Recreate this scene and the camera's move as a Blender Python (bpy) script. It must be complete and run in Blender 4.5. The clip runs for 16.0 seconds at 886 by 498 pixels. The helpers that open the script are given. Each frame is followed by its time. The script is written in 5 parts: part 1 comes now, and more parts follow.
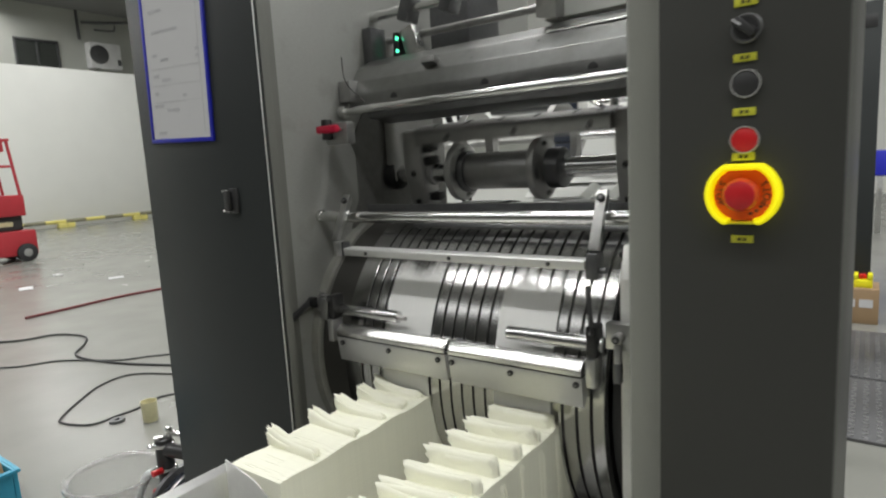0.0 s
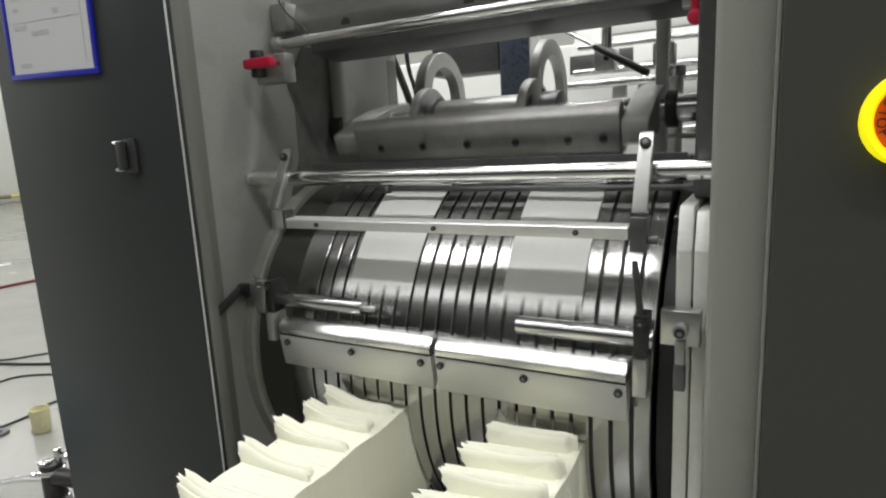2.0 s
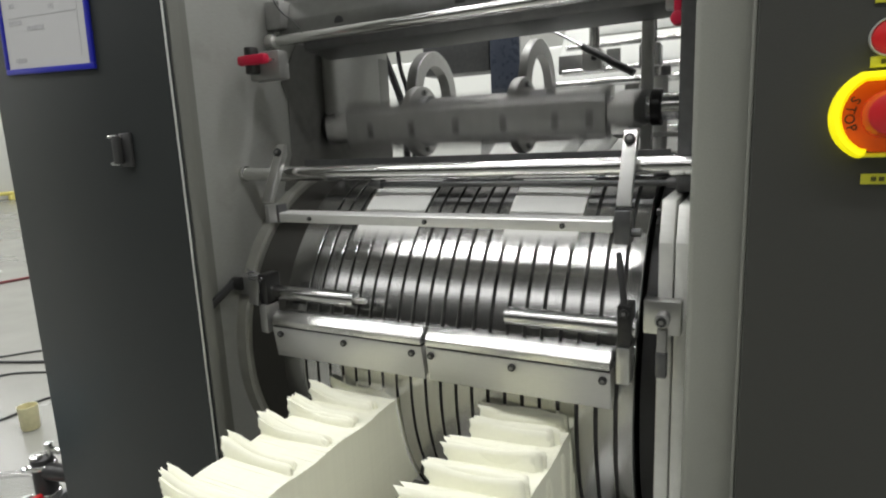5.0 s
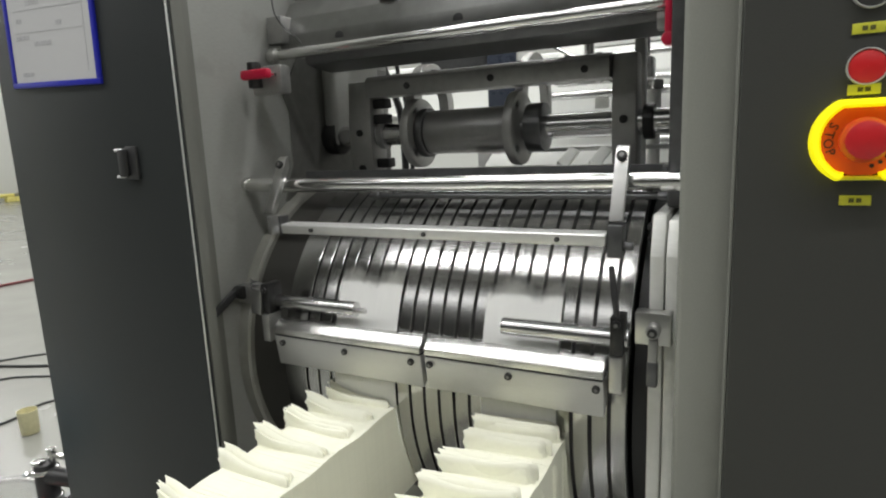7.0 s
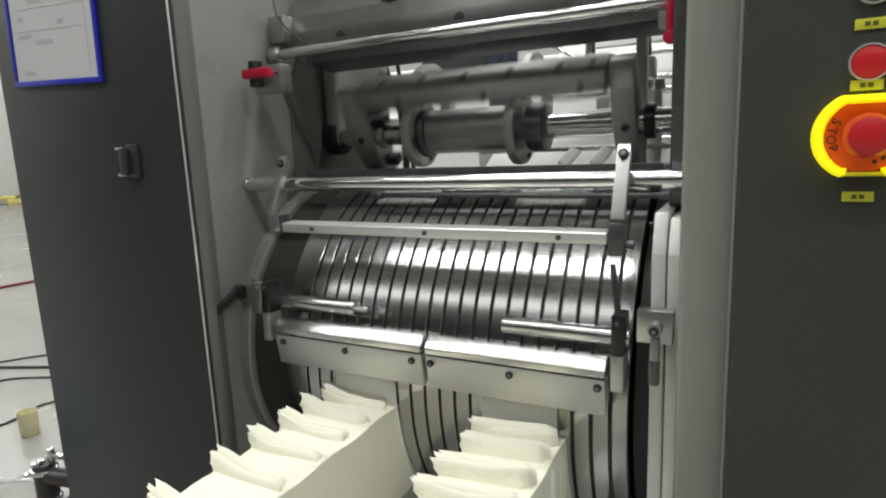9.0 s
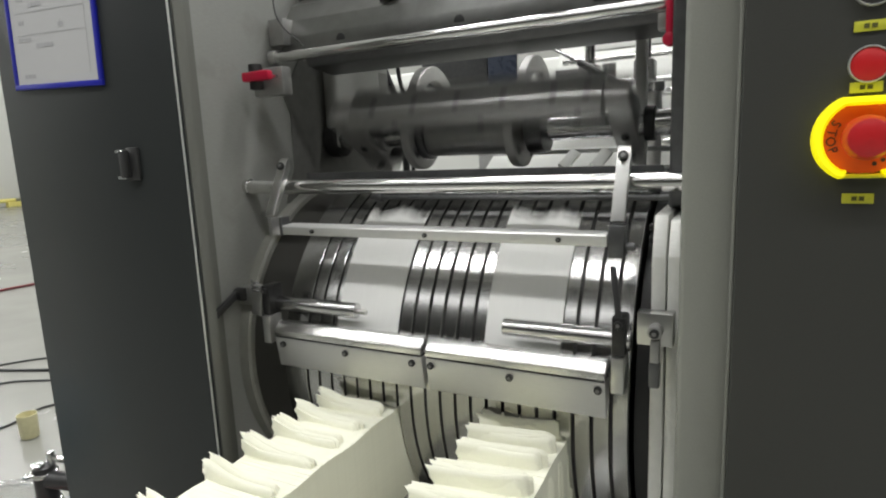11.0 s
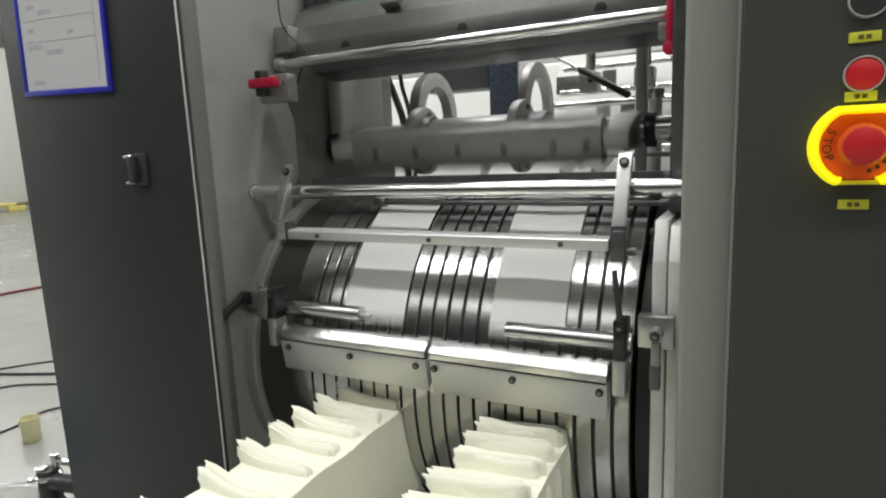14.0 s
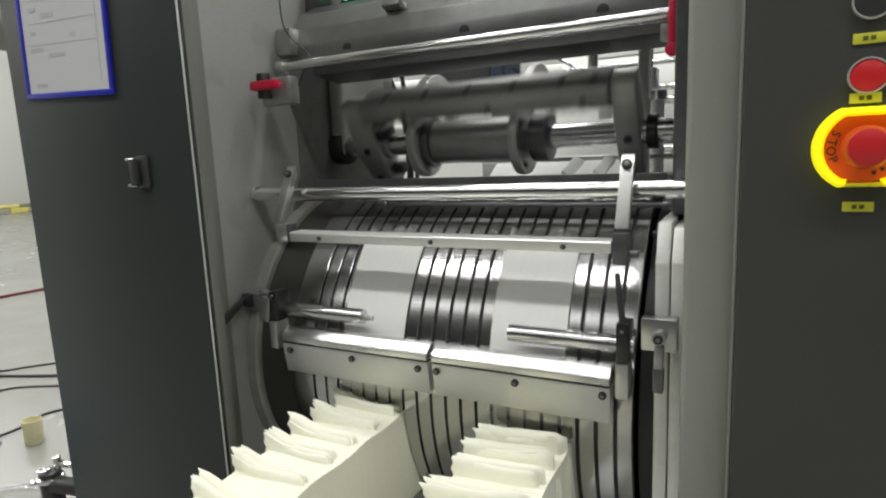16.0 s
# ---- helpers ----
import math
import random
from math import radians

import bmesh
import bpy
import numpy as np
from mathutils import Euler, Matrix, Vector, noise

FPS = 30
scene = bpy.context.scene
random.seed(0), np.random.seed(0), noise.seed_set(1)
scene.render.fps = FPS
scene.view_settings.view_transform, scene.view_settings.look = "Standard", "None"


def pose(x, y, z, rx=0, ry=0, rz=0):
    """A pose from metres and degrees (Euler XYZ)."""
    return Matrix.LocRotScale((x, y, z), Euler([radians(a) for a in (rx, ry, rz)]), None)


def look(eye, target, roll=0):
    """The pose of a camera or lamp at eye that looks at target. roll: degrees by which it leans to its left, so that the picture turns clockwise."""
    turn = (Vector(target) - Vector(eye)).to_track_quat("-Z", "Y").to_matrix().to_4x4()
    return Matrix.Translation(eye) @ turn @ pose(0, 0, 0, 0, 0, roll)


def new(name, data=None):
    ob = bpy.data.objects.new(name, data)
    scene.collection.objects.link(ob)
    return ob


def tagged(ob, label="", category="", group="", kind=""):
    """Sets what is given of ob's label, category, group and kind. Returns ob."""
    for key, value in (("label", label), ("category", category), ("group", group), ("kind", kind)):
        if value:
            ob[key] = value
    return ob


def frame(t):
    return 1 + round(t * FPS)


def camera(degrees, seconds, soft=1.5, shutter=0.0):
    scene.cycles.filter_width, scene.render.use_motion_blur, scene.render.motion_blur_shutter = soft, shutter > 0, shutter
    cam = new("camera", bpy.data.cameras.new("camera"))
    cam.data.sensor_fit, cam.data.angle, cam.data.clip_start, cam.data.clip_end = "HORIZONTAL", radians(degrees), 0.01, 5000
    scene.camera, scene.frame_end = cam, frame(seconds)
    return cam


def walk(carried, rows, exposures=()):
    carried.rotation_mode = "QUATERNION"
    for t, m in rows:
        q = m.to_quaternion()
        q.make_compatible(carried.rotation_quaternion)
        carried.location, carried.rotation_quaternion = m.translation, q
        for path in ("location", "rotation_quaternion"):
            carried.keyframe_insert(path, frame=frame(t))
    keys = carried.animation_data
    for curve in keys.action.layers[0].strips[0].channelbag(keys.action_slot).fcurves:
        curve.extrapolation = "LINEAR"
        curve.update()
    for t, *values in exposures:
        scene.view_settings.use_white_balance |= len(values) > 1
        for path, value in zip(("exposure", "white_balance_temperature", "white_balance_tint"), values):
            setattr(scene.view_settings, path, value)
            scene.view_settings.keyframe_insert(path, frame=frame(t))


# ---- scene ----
cam = camera(73.7, 16.0, 2.1, 1.0)
PATH = [
    (0, (0.069, 0.07, 1.507), (-1.096, 1.67, 1.223), -3.2),
    (0.2, (0.038, 0.086, 1.51), (-1.121, 1.688, 1.209), -3.2),
    (0.4, (-0.032, 0.126, 1.504), (-1.181, 1.736, 1.203), -3.1),
    (0.5, (-0.059, 0.152, 1.503), (-1.206, 1.764, 1.215), -2.9),
    (1, (-0.115, 0.221, 1.473), (-1.206, 1.871, 1.176), -2.9),
    (1.5, (-0.128, 0.23, 1.462), (-1.127, 1.928, 1.116), -2.9),
    (2, (-0.134, 0.221, 1.461), (-1.076, 1.947, 1.096), -2.9),
    (2.5, (-0.136, 0.217, 1.458), (-1.06, 1.953, 1.089), -2.8),
    (3, (-0.136, 0.218, 1.455), (-1.051, 1.957, 1.082), -2.8),
    (3.5, (-0.136, 0.213, 1.456), (-1.047, 1.953, 1.078), -2.7),
    (4, (-0.133, 0.209, 1.45), (-1.046, 1.949, 1.079), -2.6),
    (6.5, (-0.118, 0.189, 1.47), (-1.028, 1.933, 1.108), -2.5),
    (7, (-0.117, 0.185, 1.472), (-1.022, 1.932, 1.113), -2.5),
    (7.5, (-0.116, 0.185, 1.472), (-1.02, 1.933, 1.113), -2.5),
    (8, (-0.118, 0.183, 1.471), (-1.022, 1.932, 1.117), -2.4),
    (8.5, (-0.118, 0.183, 1.47), (-1.026, 1.93, 1.114), -2.5),
    (9, (-0.118, 0.185, 1.466), (-1.025, 1.933, 1.117), -2.4),
    (11.5, (-0.118, 0.185, 1.466), (-1.025, 1.935, 1.127), -2.5),
    (12, (-0.117, 0.186, 1.465), (-1.023, 1.937, 1.129), -2.5),
    (12.5, (-0.117, 0.183, 1.465), (-1.022, 1.935, 1.13), -2.4),
    (13, (-0.118, 0.177, 1.467), (-1.023, 1.929, 1.136), -2.4),
    (13.5, (-0.118, 0.173, 1.47), (-1.027, 1.923, 1.14), -2.4),
    (14, (-0.117, 0.172, 1.468), (-1.025, 1.924, 1.142), -2.4),
    (14.5, (-0.116, 0.174, 1.469), (-1.027, 1.925, 1.144), -2.4),
    (15, (-0.114, 0.176, 1.47), (-1.028, 1.926, 1.145), -2.5),
    (15.5, (-0.117, 0.173, 1.469), (-1.031, 1.923, 1.147), -2.5),
    (16, (-0.118, 0.174, 1.469), (-1.032, 1.923, 1.148), -2.5),
]
walk(cam, [(t, look(eye, target, roll)) for t, eye, target, roll in PATH],
     exposures=((0, -0.36), (0.4, -0.24), (1.0, -0.20), (2.0, -0.13), (16, -0.12)))

# ---- light ----
G = 0.38            # height of the hall floor in this world
world = bpy.data.worlds.new("world")
world.use_nodes = True
world.node_tree.nodes["Background"].inputs[0].default_value = (0.75, 0.8, 0.85, 1)
world.node_tree.nodes["Background"].inputs[1].default_value = 0.05
scene.world = world
LAMP_ROWS = ((-1.95, 1080, 0.42), (-6.9, 380, 1.6), (2.6, 1750, 0.42), (7.5, 850, 0.42))
CEILING = 7.2


# ---- materials ----
def nodes(name):
    m = bpy.data.materials.new(name)
    m.use_nodes = True
    t = m.node_tree
    return m, t, t.nodes["Principled BSDF"]


def mat(name, colour, rough=0.5, metal=0.0, grain=60.0, vary=0.12, bump=0.05, stretch=(1, 1, 1), wear=0.0, spec=0.5,
        big=4.0, islands=0.0, emit=None, coat=0.0, trans=0.0, rvary=0.1):
    """Paint, metal, paper: a base colour with two scales of variation, fine relief and uneven gloss."""
    m, t, b = nodes(name)
    n, l = t.nodes, t.links
    co = n.new("ShaderNodeTexCoord")
    mp = n.new("ShaderNodeMapping")
    mp.inputs["Scale"].default_value = stretch
    l.new(co.outputs["Object"], mp.inputs[0])
    fine = n.new("ShaderNodeTexNoise")
    fine.inputs["Scale"].default_value = grain
    fine.inputs["Detail"].default_value = 4
    l.new(mp.outputs[0], fine.inputs["Vector"])
    wide = n.new("ShaderNodeTexNoise")
    wide.inputs["Scale"].default_value = big
    wide.inputs["Detail"].default_value = 3
    l.new(co.outputs["Object"], wide.inputs["Vector"])
    add = n.new("ShaderNodeMath")
    add.operation = "ADD"
    l.new(fine.outputs["Fac"], add.inputs[0])
    l.new(wide.outputs["Fac"], add.inputs[1])
    rng = n.new("ShaderNodeMapRange")
    rng.inputs["From Min"].default_value, rng.inputs["From Max"].default_value = 0.6, 1.4
    rng.inputs["To Min"].default_value, rng.inputs["To Max"].default_value = 1 - vary, 1 + vary
    l.new(add.outputs[0], rng.inputs["Value"])
    mul = n.new("ShaderNodeMixRGB")
    mul.blend_type = "MULTIPLY"
    mul.inputs[0].default_value = 1
    mul.inputs[1].default_value = (*colour, 1)
    l.new(rng.outputs[0], mul.inputs[2])
    last = mul.outputs[0]
    if islands:
        info = n.new("ShaderNodeObjectInfo")
        r2 = n.new("ShaderNodeMapRange")
        r2.inputs["To Min"].default_value, r2.inputs["To Max"].default_value = 1 - islands, 1 + islands
        l.new(info.outputs["Random"], r2.inputs["Value"])
        m2 = n.new("ShaderNodeMixRGB")
        m2.blend_type = "MULTIPLY"
        m2.inputs[0].default_value = 1
        l.new(last, m2.inputs[1])
        l.new(r2.outputs[0], m2.inputs[2])
        last = m2.outputs[0]
    if wear:
        spot = n.new("ShaderNodeTexNoise")
        spot.inputs["Scale"].default_value = 11
        spot.inputs["Detail"].default_value = 6
        l.new(co.outputs["Object"], spot.inputs["Vector"])
        ramp = n.new("ShaderNodeMapRange")
        ramp.inputs["From Min"].default_value, ramp.inputs["From Max"].default_value = 0.58, 0.72
        ramp.inputs["To Max"].default_value = wear
        l.new(spot.outputs["Fac"], ramp.inputs["Value"])
        m3 = n.new("ShaderNodeMixRGB")
        m3.inputs[2].default_value = (colour[0] * 0.55, colour[1] * 0.53, colour[2] * 0.48, 1)
        l.new(ramp.outputs[0], m3.inputs[0])
        l.new(last, m3.inputs[1])
        last = m3.outputs[0]
    l.new(last, b.inputs["Base Color"])
    rr = n.new("ShaderNodeMapRange")
    rr.inputs["From Min"].default_value, rr.inputs["From Max"].default_value = 0.6, 1.4
    rr.inputs["To Min"].default_value, rr.inputs["To Max"].default_value = max(0.03, rough - rvary), min(1, rough + rvary)
    l.new(add.outputs[0], rr.inputs["Value"])
    l.new(rr.outputs[0], b.inputs["Roughness"])
    b.inputs["Metallic"].default_value = metal
    b.inputs["Specular IOR Level"].default_value = spec
    b.inputs["Coat Weight"].default_value = coat
    b.inputs["Transmission Weight"].default_value = trans
    if bump:
        bp = n.new("ShaderNodeBump")
        bp.inputs["Strength"].default_value = bump
        bp.inputs["Distance"].default_value = 0.004
        l.new(fine.outputs["Fac"], bp.inputs["Height"])
        l.new(bp.outputs[0], b.inputs["Normal"])
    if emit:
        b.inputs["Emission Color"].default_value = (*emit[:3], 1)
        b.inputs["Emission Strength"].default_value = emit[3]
    return m


CHARCOAL = mat("charcoal_paint", (0.032, 0.036, 0.0362), 0.44, grain=900, bump=0.10, vary=0.10, spec=0.32, big=2.0)
# Charcoal again for the right column, its colour lightened to carry the haze.
CHARCOAL_R = mat("charcoal_paint_hazed", (0.053, 0.054, 0.049), 0.45, grain=900, bump=0.10, vary=0.08, spec=0.35, big=2.0)
FRAME_GREY = mat("frame_grey_paint", (0.29, 0.295, 0.265), 0.45, grain=700, bump=0.08, vary=0.08, wear=0.15)
EDGE_GREY = mat("dark_edge_paint", (0.17, 0.172, 0.155), 0.45, grain=700, bump=0.08, vary=0.1)
SEAL = mat("drum_seal_grey", (0.055, 0.053, 0.048), 0.5, grain=40, vary=0.15)
SIDE_STEEL = mat("side_plate_steel", (0.34, 0.344, 0.324), 0.5, 0.25, grain=90, stretch=(1, 1, 6), bump=0.05, vary=0.1, wear=0.35)
DRUM_STEEL = mat("drum_steel", (0.53, 0.53, 0.525), 0.19, 1.0, grain=160, stretch=(5, 1, 1), bump=0.0, vary=0.06, islands=0.05, big=14, rvary=0.03)
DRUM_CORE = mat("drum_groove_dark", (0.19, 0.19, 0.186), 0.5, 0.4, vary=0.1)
BEAM_STEEL = mat("beam_steel", (0.29, 0.292, 0.284), 0.36, 1.0, grain=60, bump=0.02, vary=0.14, rvary=0.1, wear=0.2)
ROD_STEEL = mat("ground_rod_steel", (0.64, 0.64, 0.64), 0.20, 1.0, grain=40, stretch=(0.5, 4, 4), bump=0.0, vary=0.05, rvary=0.03, big=3)
FLANGE = mat("flange_grey_paint", (0.30, 0.30, 0.27), 0.5, grain=50, bump=0.04, vary=0.14, wear=0.3)
MILLED = mat("milled_steel", (0.68, 0.68, 0.665), 0.27, 1.0, grain=60, stretch=(1, 18, 18), bump=0.0, vary=0.015, rvary=0.01)
CHROME = mat("polished_chrome", (0.76, 0.76, 0.75), 0.16, 1.0, grain=40, stretch=(0.5, 4, 4), bump=0.0, vary=0.03, rvary=0.012, big=2)
PLATED = mat("nickel_plated_steel", (0.60, 0.60, 0.585), 0.34, 1.0, grain=40, bump=0.03, vary=0.12)
ALU = mat("bright_aluminium", (0.80, 0.80, 0.785), 0.42, 0.7, grain=80, stretch=(1, 10, 1), bump=0.03, vary=0.06)
DARK_STEEL = mat("blackened_steel", (0.155, 0.157, 0.16), 0.38, 0.8, grain=70, bump=0.05, vary=0.2)
GREY_STEEL = mat("dull_grey_steel", (0.39, 0.39, 0.38), 0.40, 0.80, grain=60, bump=0.02, vary=0.18)
PALE_STEEL = mat("pale_grey_steel", (0.47, 0.47, 0.455), 0.42, 0.55, grain=60, bump=0.02, vary=0.15, wear=0.2)
PLATE_EDGE = mat("bright_plate_edge", (0.84, 0.84, 0.81), 0.42, 0.3, grain=80, stretch=(1, 10, 1), bump=0.03, vary=0.07, wear=0.15)
BLADE = mat("ground_blade_steel", (0.64, 0.64, 0.625), 0.43, 0.8, grain=120, stretch=(1, 6, 6), bump=0.01, vary=0.05, rvary=0.04)
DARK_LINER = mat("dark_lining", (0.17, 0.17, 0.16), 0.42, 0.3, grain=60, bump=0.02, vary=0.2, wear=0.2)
BLACK = mat("black_plastic", (0.036, 0.036, 0.037), 0.42, grain=300, vary=0.1)
BLACK_STEEL = mat("black_oxide", (0.05, 0.05, 0.05), 0.35, 0.7, grain=200, vary=0.2)
RUBBER = mat("cable_rubber", (0.02, 0.02, 0.022), 0.6, grain=200)
NAPKIN = mat("napkin_tissue", (0.90, 0.897, 0.76), 0.95, grain=220, bump=0.06, vary=0.03, islands=0.012, spec=0.1)
TISSUE = mat("tissue_sheet", (0.93, 0.93, 0.905), 0.85, grain=150, bump=0.12, vary=0.05, islands=0.03, spec=0.2)
YELLOW = mat("signal_yellow", (0.86, 0.80, 0.02), 0.4, grain=200, vary=0.04)
# Emission in the material makes the guard glow brighter than its yellow plastic.
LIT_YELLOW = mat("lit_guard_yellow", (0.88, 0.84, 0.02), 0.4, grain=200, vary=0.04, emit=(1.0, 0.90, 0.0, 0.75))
BARRIER_PALE = mat("barrier_faded_yellow", (0.78, 0.70, 0.22), 0.5, grain=30, vary=0.1)
BARRIER_DARK = mat("barrier_faded_black", (0.22, 0.21, 0.14), 0.5, grain=30, vary=0.15)
TAPE = mat("yellow_label_tape", (0.62, 0.62, 0.05), 0.45, grain=300, vary=0.06)
INK = mat("label_ink", (0.10, 0.10, 0.02), 0.7)
RED = mat("signal_red", (0.62, 0.02, 0.025), 0.32, grain=200, vary=0.05)
RAG = mat("white_rag", (0.80, 0.80, 0.78), 0.9, grain=60, vary=0.08, bump=0.2)
ORANGE = mat("estop_legend_orange", (0.80, 0.13, 0.02), 0.45, grain=200, vary=0.05)
RED_LEVER = mat("red_lever_plastic", (0.55, 0.01, 0.05), 0.4, grain=200, vary=0.05)
LIFT_RED = mat("lift_red_paint", (0.42, 0.03, 0.04), 0.45, grain=60, vary=0.12, wear=0.3)
HOSE_RED = mat("hose_red", (0.13, 0.012, 0.018), 0.5, grain=60)
PAPER = mat("printed_paper", (0.60, 0.60, 0.61), 0.75, grain=300, vary=0.03, bump=0.05)
PRINT = mat("grey_print", (0.50, 0.50, 0.52), 0.8)
BLUE = mat("blue_frame_plastic", (0.015, 0.02, 0.42), 0.4, grain=200, vary=0.06)
FLOOR = mat("epoxy_floor", (0.235, 0.237, 0.214), 0.24, grain=3, bump=0.0, vary=0.10, wear=0.0, big=0.5, rvary=0.05)
WHITE_WALL = mat("white_partition", (0.80, 0.81, 0.77), 0.6, grain=2, vary=0.03, big=0.3)
HALL_WALL = mat("hall_wall_paint", (0.46, 0.47, 0.43), 0.7, grain=2, vary=0.06, big=0.3)
CEIL = mat("ceiling_sheet", (0.28, 0.28, 0.275), 0.7, grain=2, vary=0.05)
GLASS_DARK = mat("dark_window_glass", (0.05, 0.055, 0.05), 0.15, vary=0.1)
BUCKET = mat("milky_plastic", (0.95, 0.95, 0.94), 0.22, grain=30, vary=0.02, trans=0.82, rvary=0.04)
CUP = mat("amber_plastic", (0.62, 0.58, 0.35), 0.35, grain=50, vary=0.15, wear=0.2)
BASKET = mat("blue_crate_plastic", (0.03, 0.28, 0.42), 0.4, grain=60, vary=0.08)
CARD = mat("brown_cardboard", (0.34, 0.23, 0.13), 0.8, grain=90, stretch=(1, 1, 6), vary=0.12)
TREAD = mat("tread_plate_steel", (0.16, 0.16, 0.165), 0.45, 0.6, grain=40, vary=0.15, wear=0.3)
STUD = mat("tread_stud_worn", (0.50, 0.50, 0.50), 0.35, 0.9, vary=0.1)
MOTOR = mat("motor_dark_enamel", (0.03, 0.035, 0.05), 0.3, grain=90, vary=0.15, coat=0.3)
SCREEN = mat("dark_blue_cover", (0.05, 0.06, 0.085), 0.3, grain=60, vary=0.1)
CLEAR = mat("clear_tube", (0.75, 0.78, 0.78), 0.15, vary=0.03, spec=0.6)
LED = mat("green_indicator", (0.05, 0.6, 0.3), 0.3, emit=(0.1, 1.0, 0.5, 3.0))
LAMP = mat("lamp_housing", (0.75, 0.75, 0.75), 0.5)

# ---- building helpers ----
WHERE = {}


def thing(name, at, label, category, group="", kind=""):
    ob = new(name)
    ob.location = at
    WHERE[ob] = Vector(at)
    ob.empty_display_size = 0.05
    return tagged(ob, label, category, group, kind)


def mesh_of(name, bm, material, origin=(0, 0, 0), angle=35):
    bmesh.ops.translate(bm, verts=bm.verts, vec=-Vector(origin))
    me = bpy.data.meshes.new(name)
    bm.to_mesh(me)
    bm.free()
    me.materials.append(material)
    me.polygons.foreach_set("use_smooth", [True] * len(me.polygons))
    me.set_sharp_from_angle(angle=radians(angle))
    return me


def part(name, bm, material, parent, label=""):
    at = WHERE[parent]
    ob = new(name, mesh_of(name, bm, material, at))
    ob.parent = parent
    WHERE[ob] = at
    return tagged(ob, label)


def solo(name, bm, material, at, label, category="", group="", kind=""):
    ob = new(name, mesh_of(name, bm, material, at))
    ob.location = at
    WHERE[ob] = Vector(at)
    return tagged(ob, label, category, group, kind)


def join(*bms):
    out = bms[0]
    for b in bms[1:]:
        me = bpy.data.meshes.new("tmp")
        b.to_mesh(me)
        b.free()
        out.from_mesh(me)
        bpy.data.meshes.remove(me)
    return out


def box(x0, x1, y0, y1, z0, z1, bev=0.0015, turn=None, seg=2):
    bm = bmesh.new()
    c = Vector(((x0 + x1) / 2, (y0 + y1) / 2, (z0 + z1) / 2))
    bmesh.ops.create_cube(bm, size=1)
    bmesh.ops.scale(bm, verts=bm.verts, vec=(abs(x1 - x0), abs(y1 - y0), abs(z1 - z0)))
    if bev:
        bmesh.ops.bevel(bm, geom=bm.edges[:], offset=bev, segments=seg, profile=0.5, affect="EDGES")
    if turn:
        bmesh.ops.transform(bm, matrix=pose(0, 0, 0, *turn), verts=bm.verts)
    bmesh.ops.translate(bm, verts=bm.verts, vec=c)
    return bm


def cyl(p0, p1, r, seg=24, bev=0.001, r2=None):
    p0, p1 = Vector(p0), Vector(p1)
    d = p1 - p0
    bm = bmesh.new()
    bmesh.ops.create_cone(bm, cap_ends=True, segments=seg, radius1=r, radius2=r if r2 is None else r2, depth=d.length)
    if bev:
        rim = [e for e in bm.edges if len([f for f in e.link_faces if len(f.verts) > 4]) == 1]
        bmesh.ops.bevel(bm, geom=rim, offset=bev, segments=2, profile=0.5, affect="EDGES")
    bmesh.ops.transform(bm, matrix=Matrix.Translation((p0 + p1) / 2) @ d.to_track_quat("Z", "Y").to_matrix().to_4x4(), verts=bm.verts)
    return bm


def lathe(profile, cy, cz, seg=96, start=0.0, sweep=360.0):
    """A profile of (x, r) turned round the x axis through (cy, cz); a closed profile gives a solid ring."""
    bm = bmesh.new()
    rings = []
    full = sweep >= 360
    for i in range(seg if full else seg + 1):
        a = radians(start + sweep * i / seg)
        rings.append([bm.verts.new((x, cy - r * math.cos(a), cz + r * math.sin(a))) for x, r in profile])
    k = len(profile)
    for i in range(seg):
        a, b = rings[i], rings[(i + 1) % len(rings)]
        for j in range(k):
            bm.faces.new((a[j], a[(j + 1) % k], b[(j + 1) % k], b[j]))
    if not full:
        bm.faces.new(rings[0])
        bm.faces.new(rings[-1][::-1])
    bmesh.ops.recalc_face_normals(bm, faces=bm.faces[:])
    return bm


def spun(profile, x, y, z0=0.0, seg=32):
    """A closed profile of (r, z) turned round the vertical through (x, y)."""
    bm = bmesh.new()
    rings = [[bm.verts.new((x + r * math.cos(2 * math.pi * i / seg), y + r * math.sin(2 * math.pi * i / seg), z0 + z)) for r, z in profile] for i in range(seg)]
    k = len(profile)
    for i in range(seg):
        a, b = rings[i], rings[(i + 1) % seg]
        for j in range(k):
            bm.faces.new((a[j], a[(j + 1) % k], b[(j + 1) % k], b[j]))
    bmesh.ops.recalc_face_normals(bm, faces=bm.faces[:])
    return bm


def prism(poly, x0, x1, bev=0.001):
    """A polygon of (y, z) drawn out along x."""
    bm = bmesh.new()
    a = [bm.verts.new((x0, y, z)) for y, z in poly]
    b = [bm.verts.new((x1, y, z)) for y, z in poly]
    bm.faces.new(a)
    bm.faces.new(b[::-1])
    for i in range(len(poly)):
        j = (i + 1) % len(poly)
        bm.faces.new((a[i], b[i], b[j], a[j]))
    bmesh.ops.recalc_face_normals(bm, faces=bm.faces[:])
    if bev:
        bmesh.ops.bevel(bm, geom=bm.edges[:], offset=bev, segments=2, profile=0.5, affect="EDGES")
    return bm


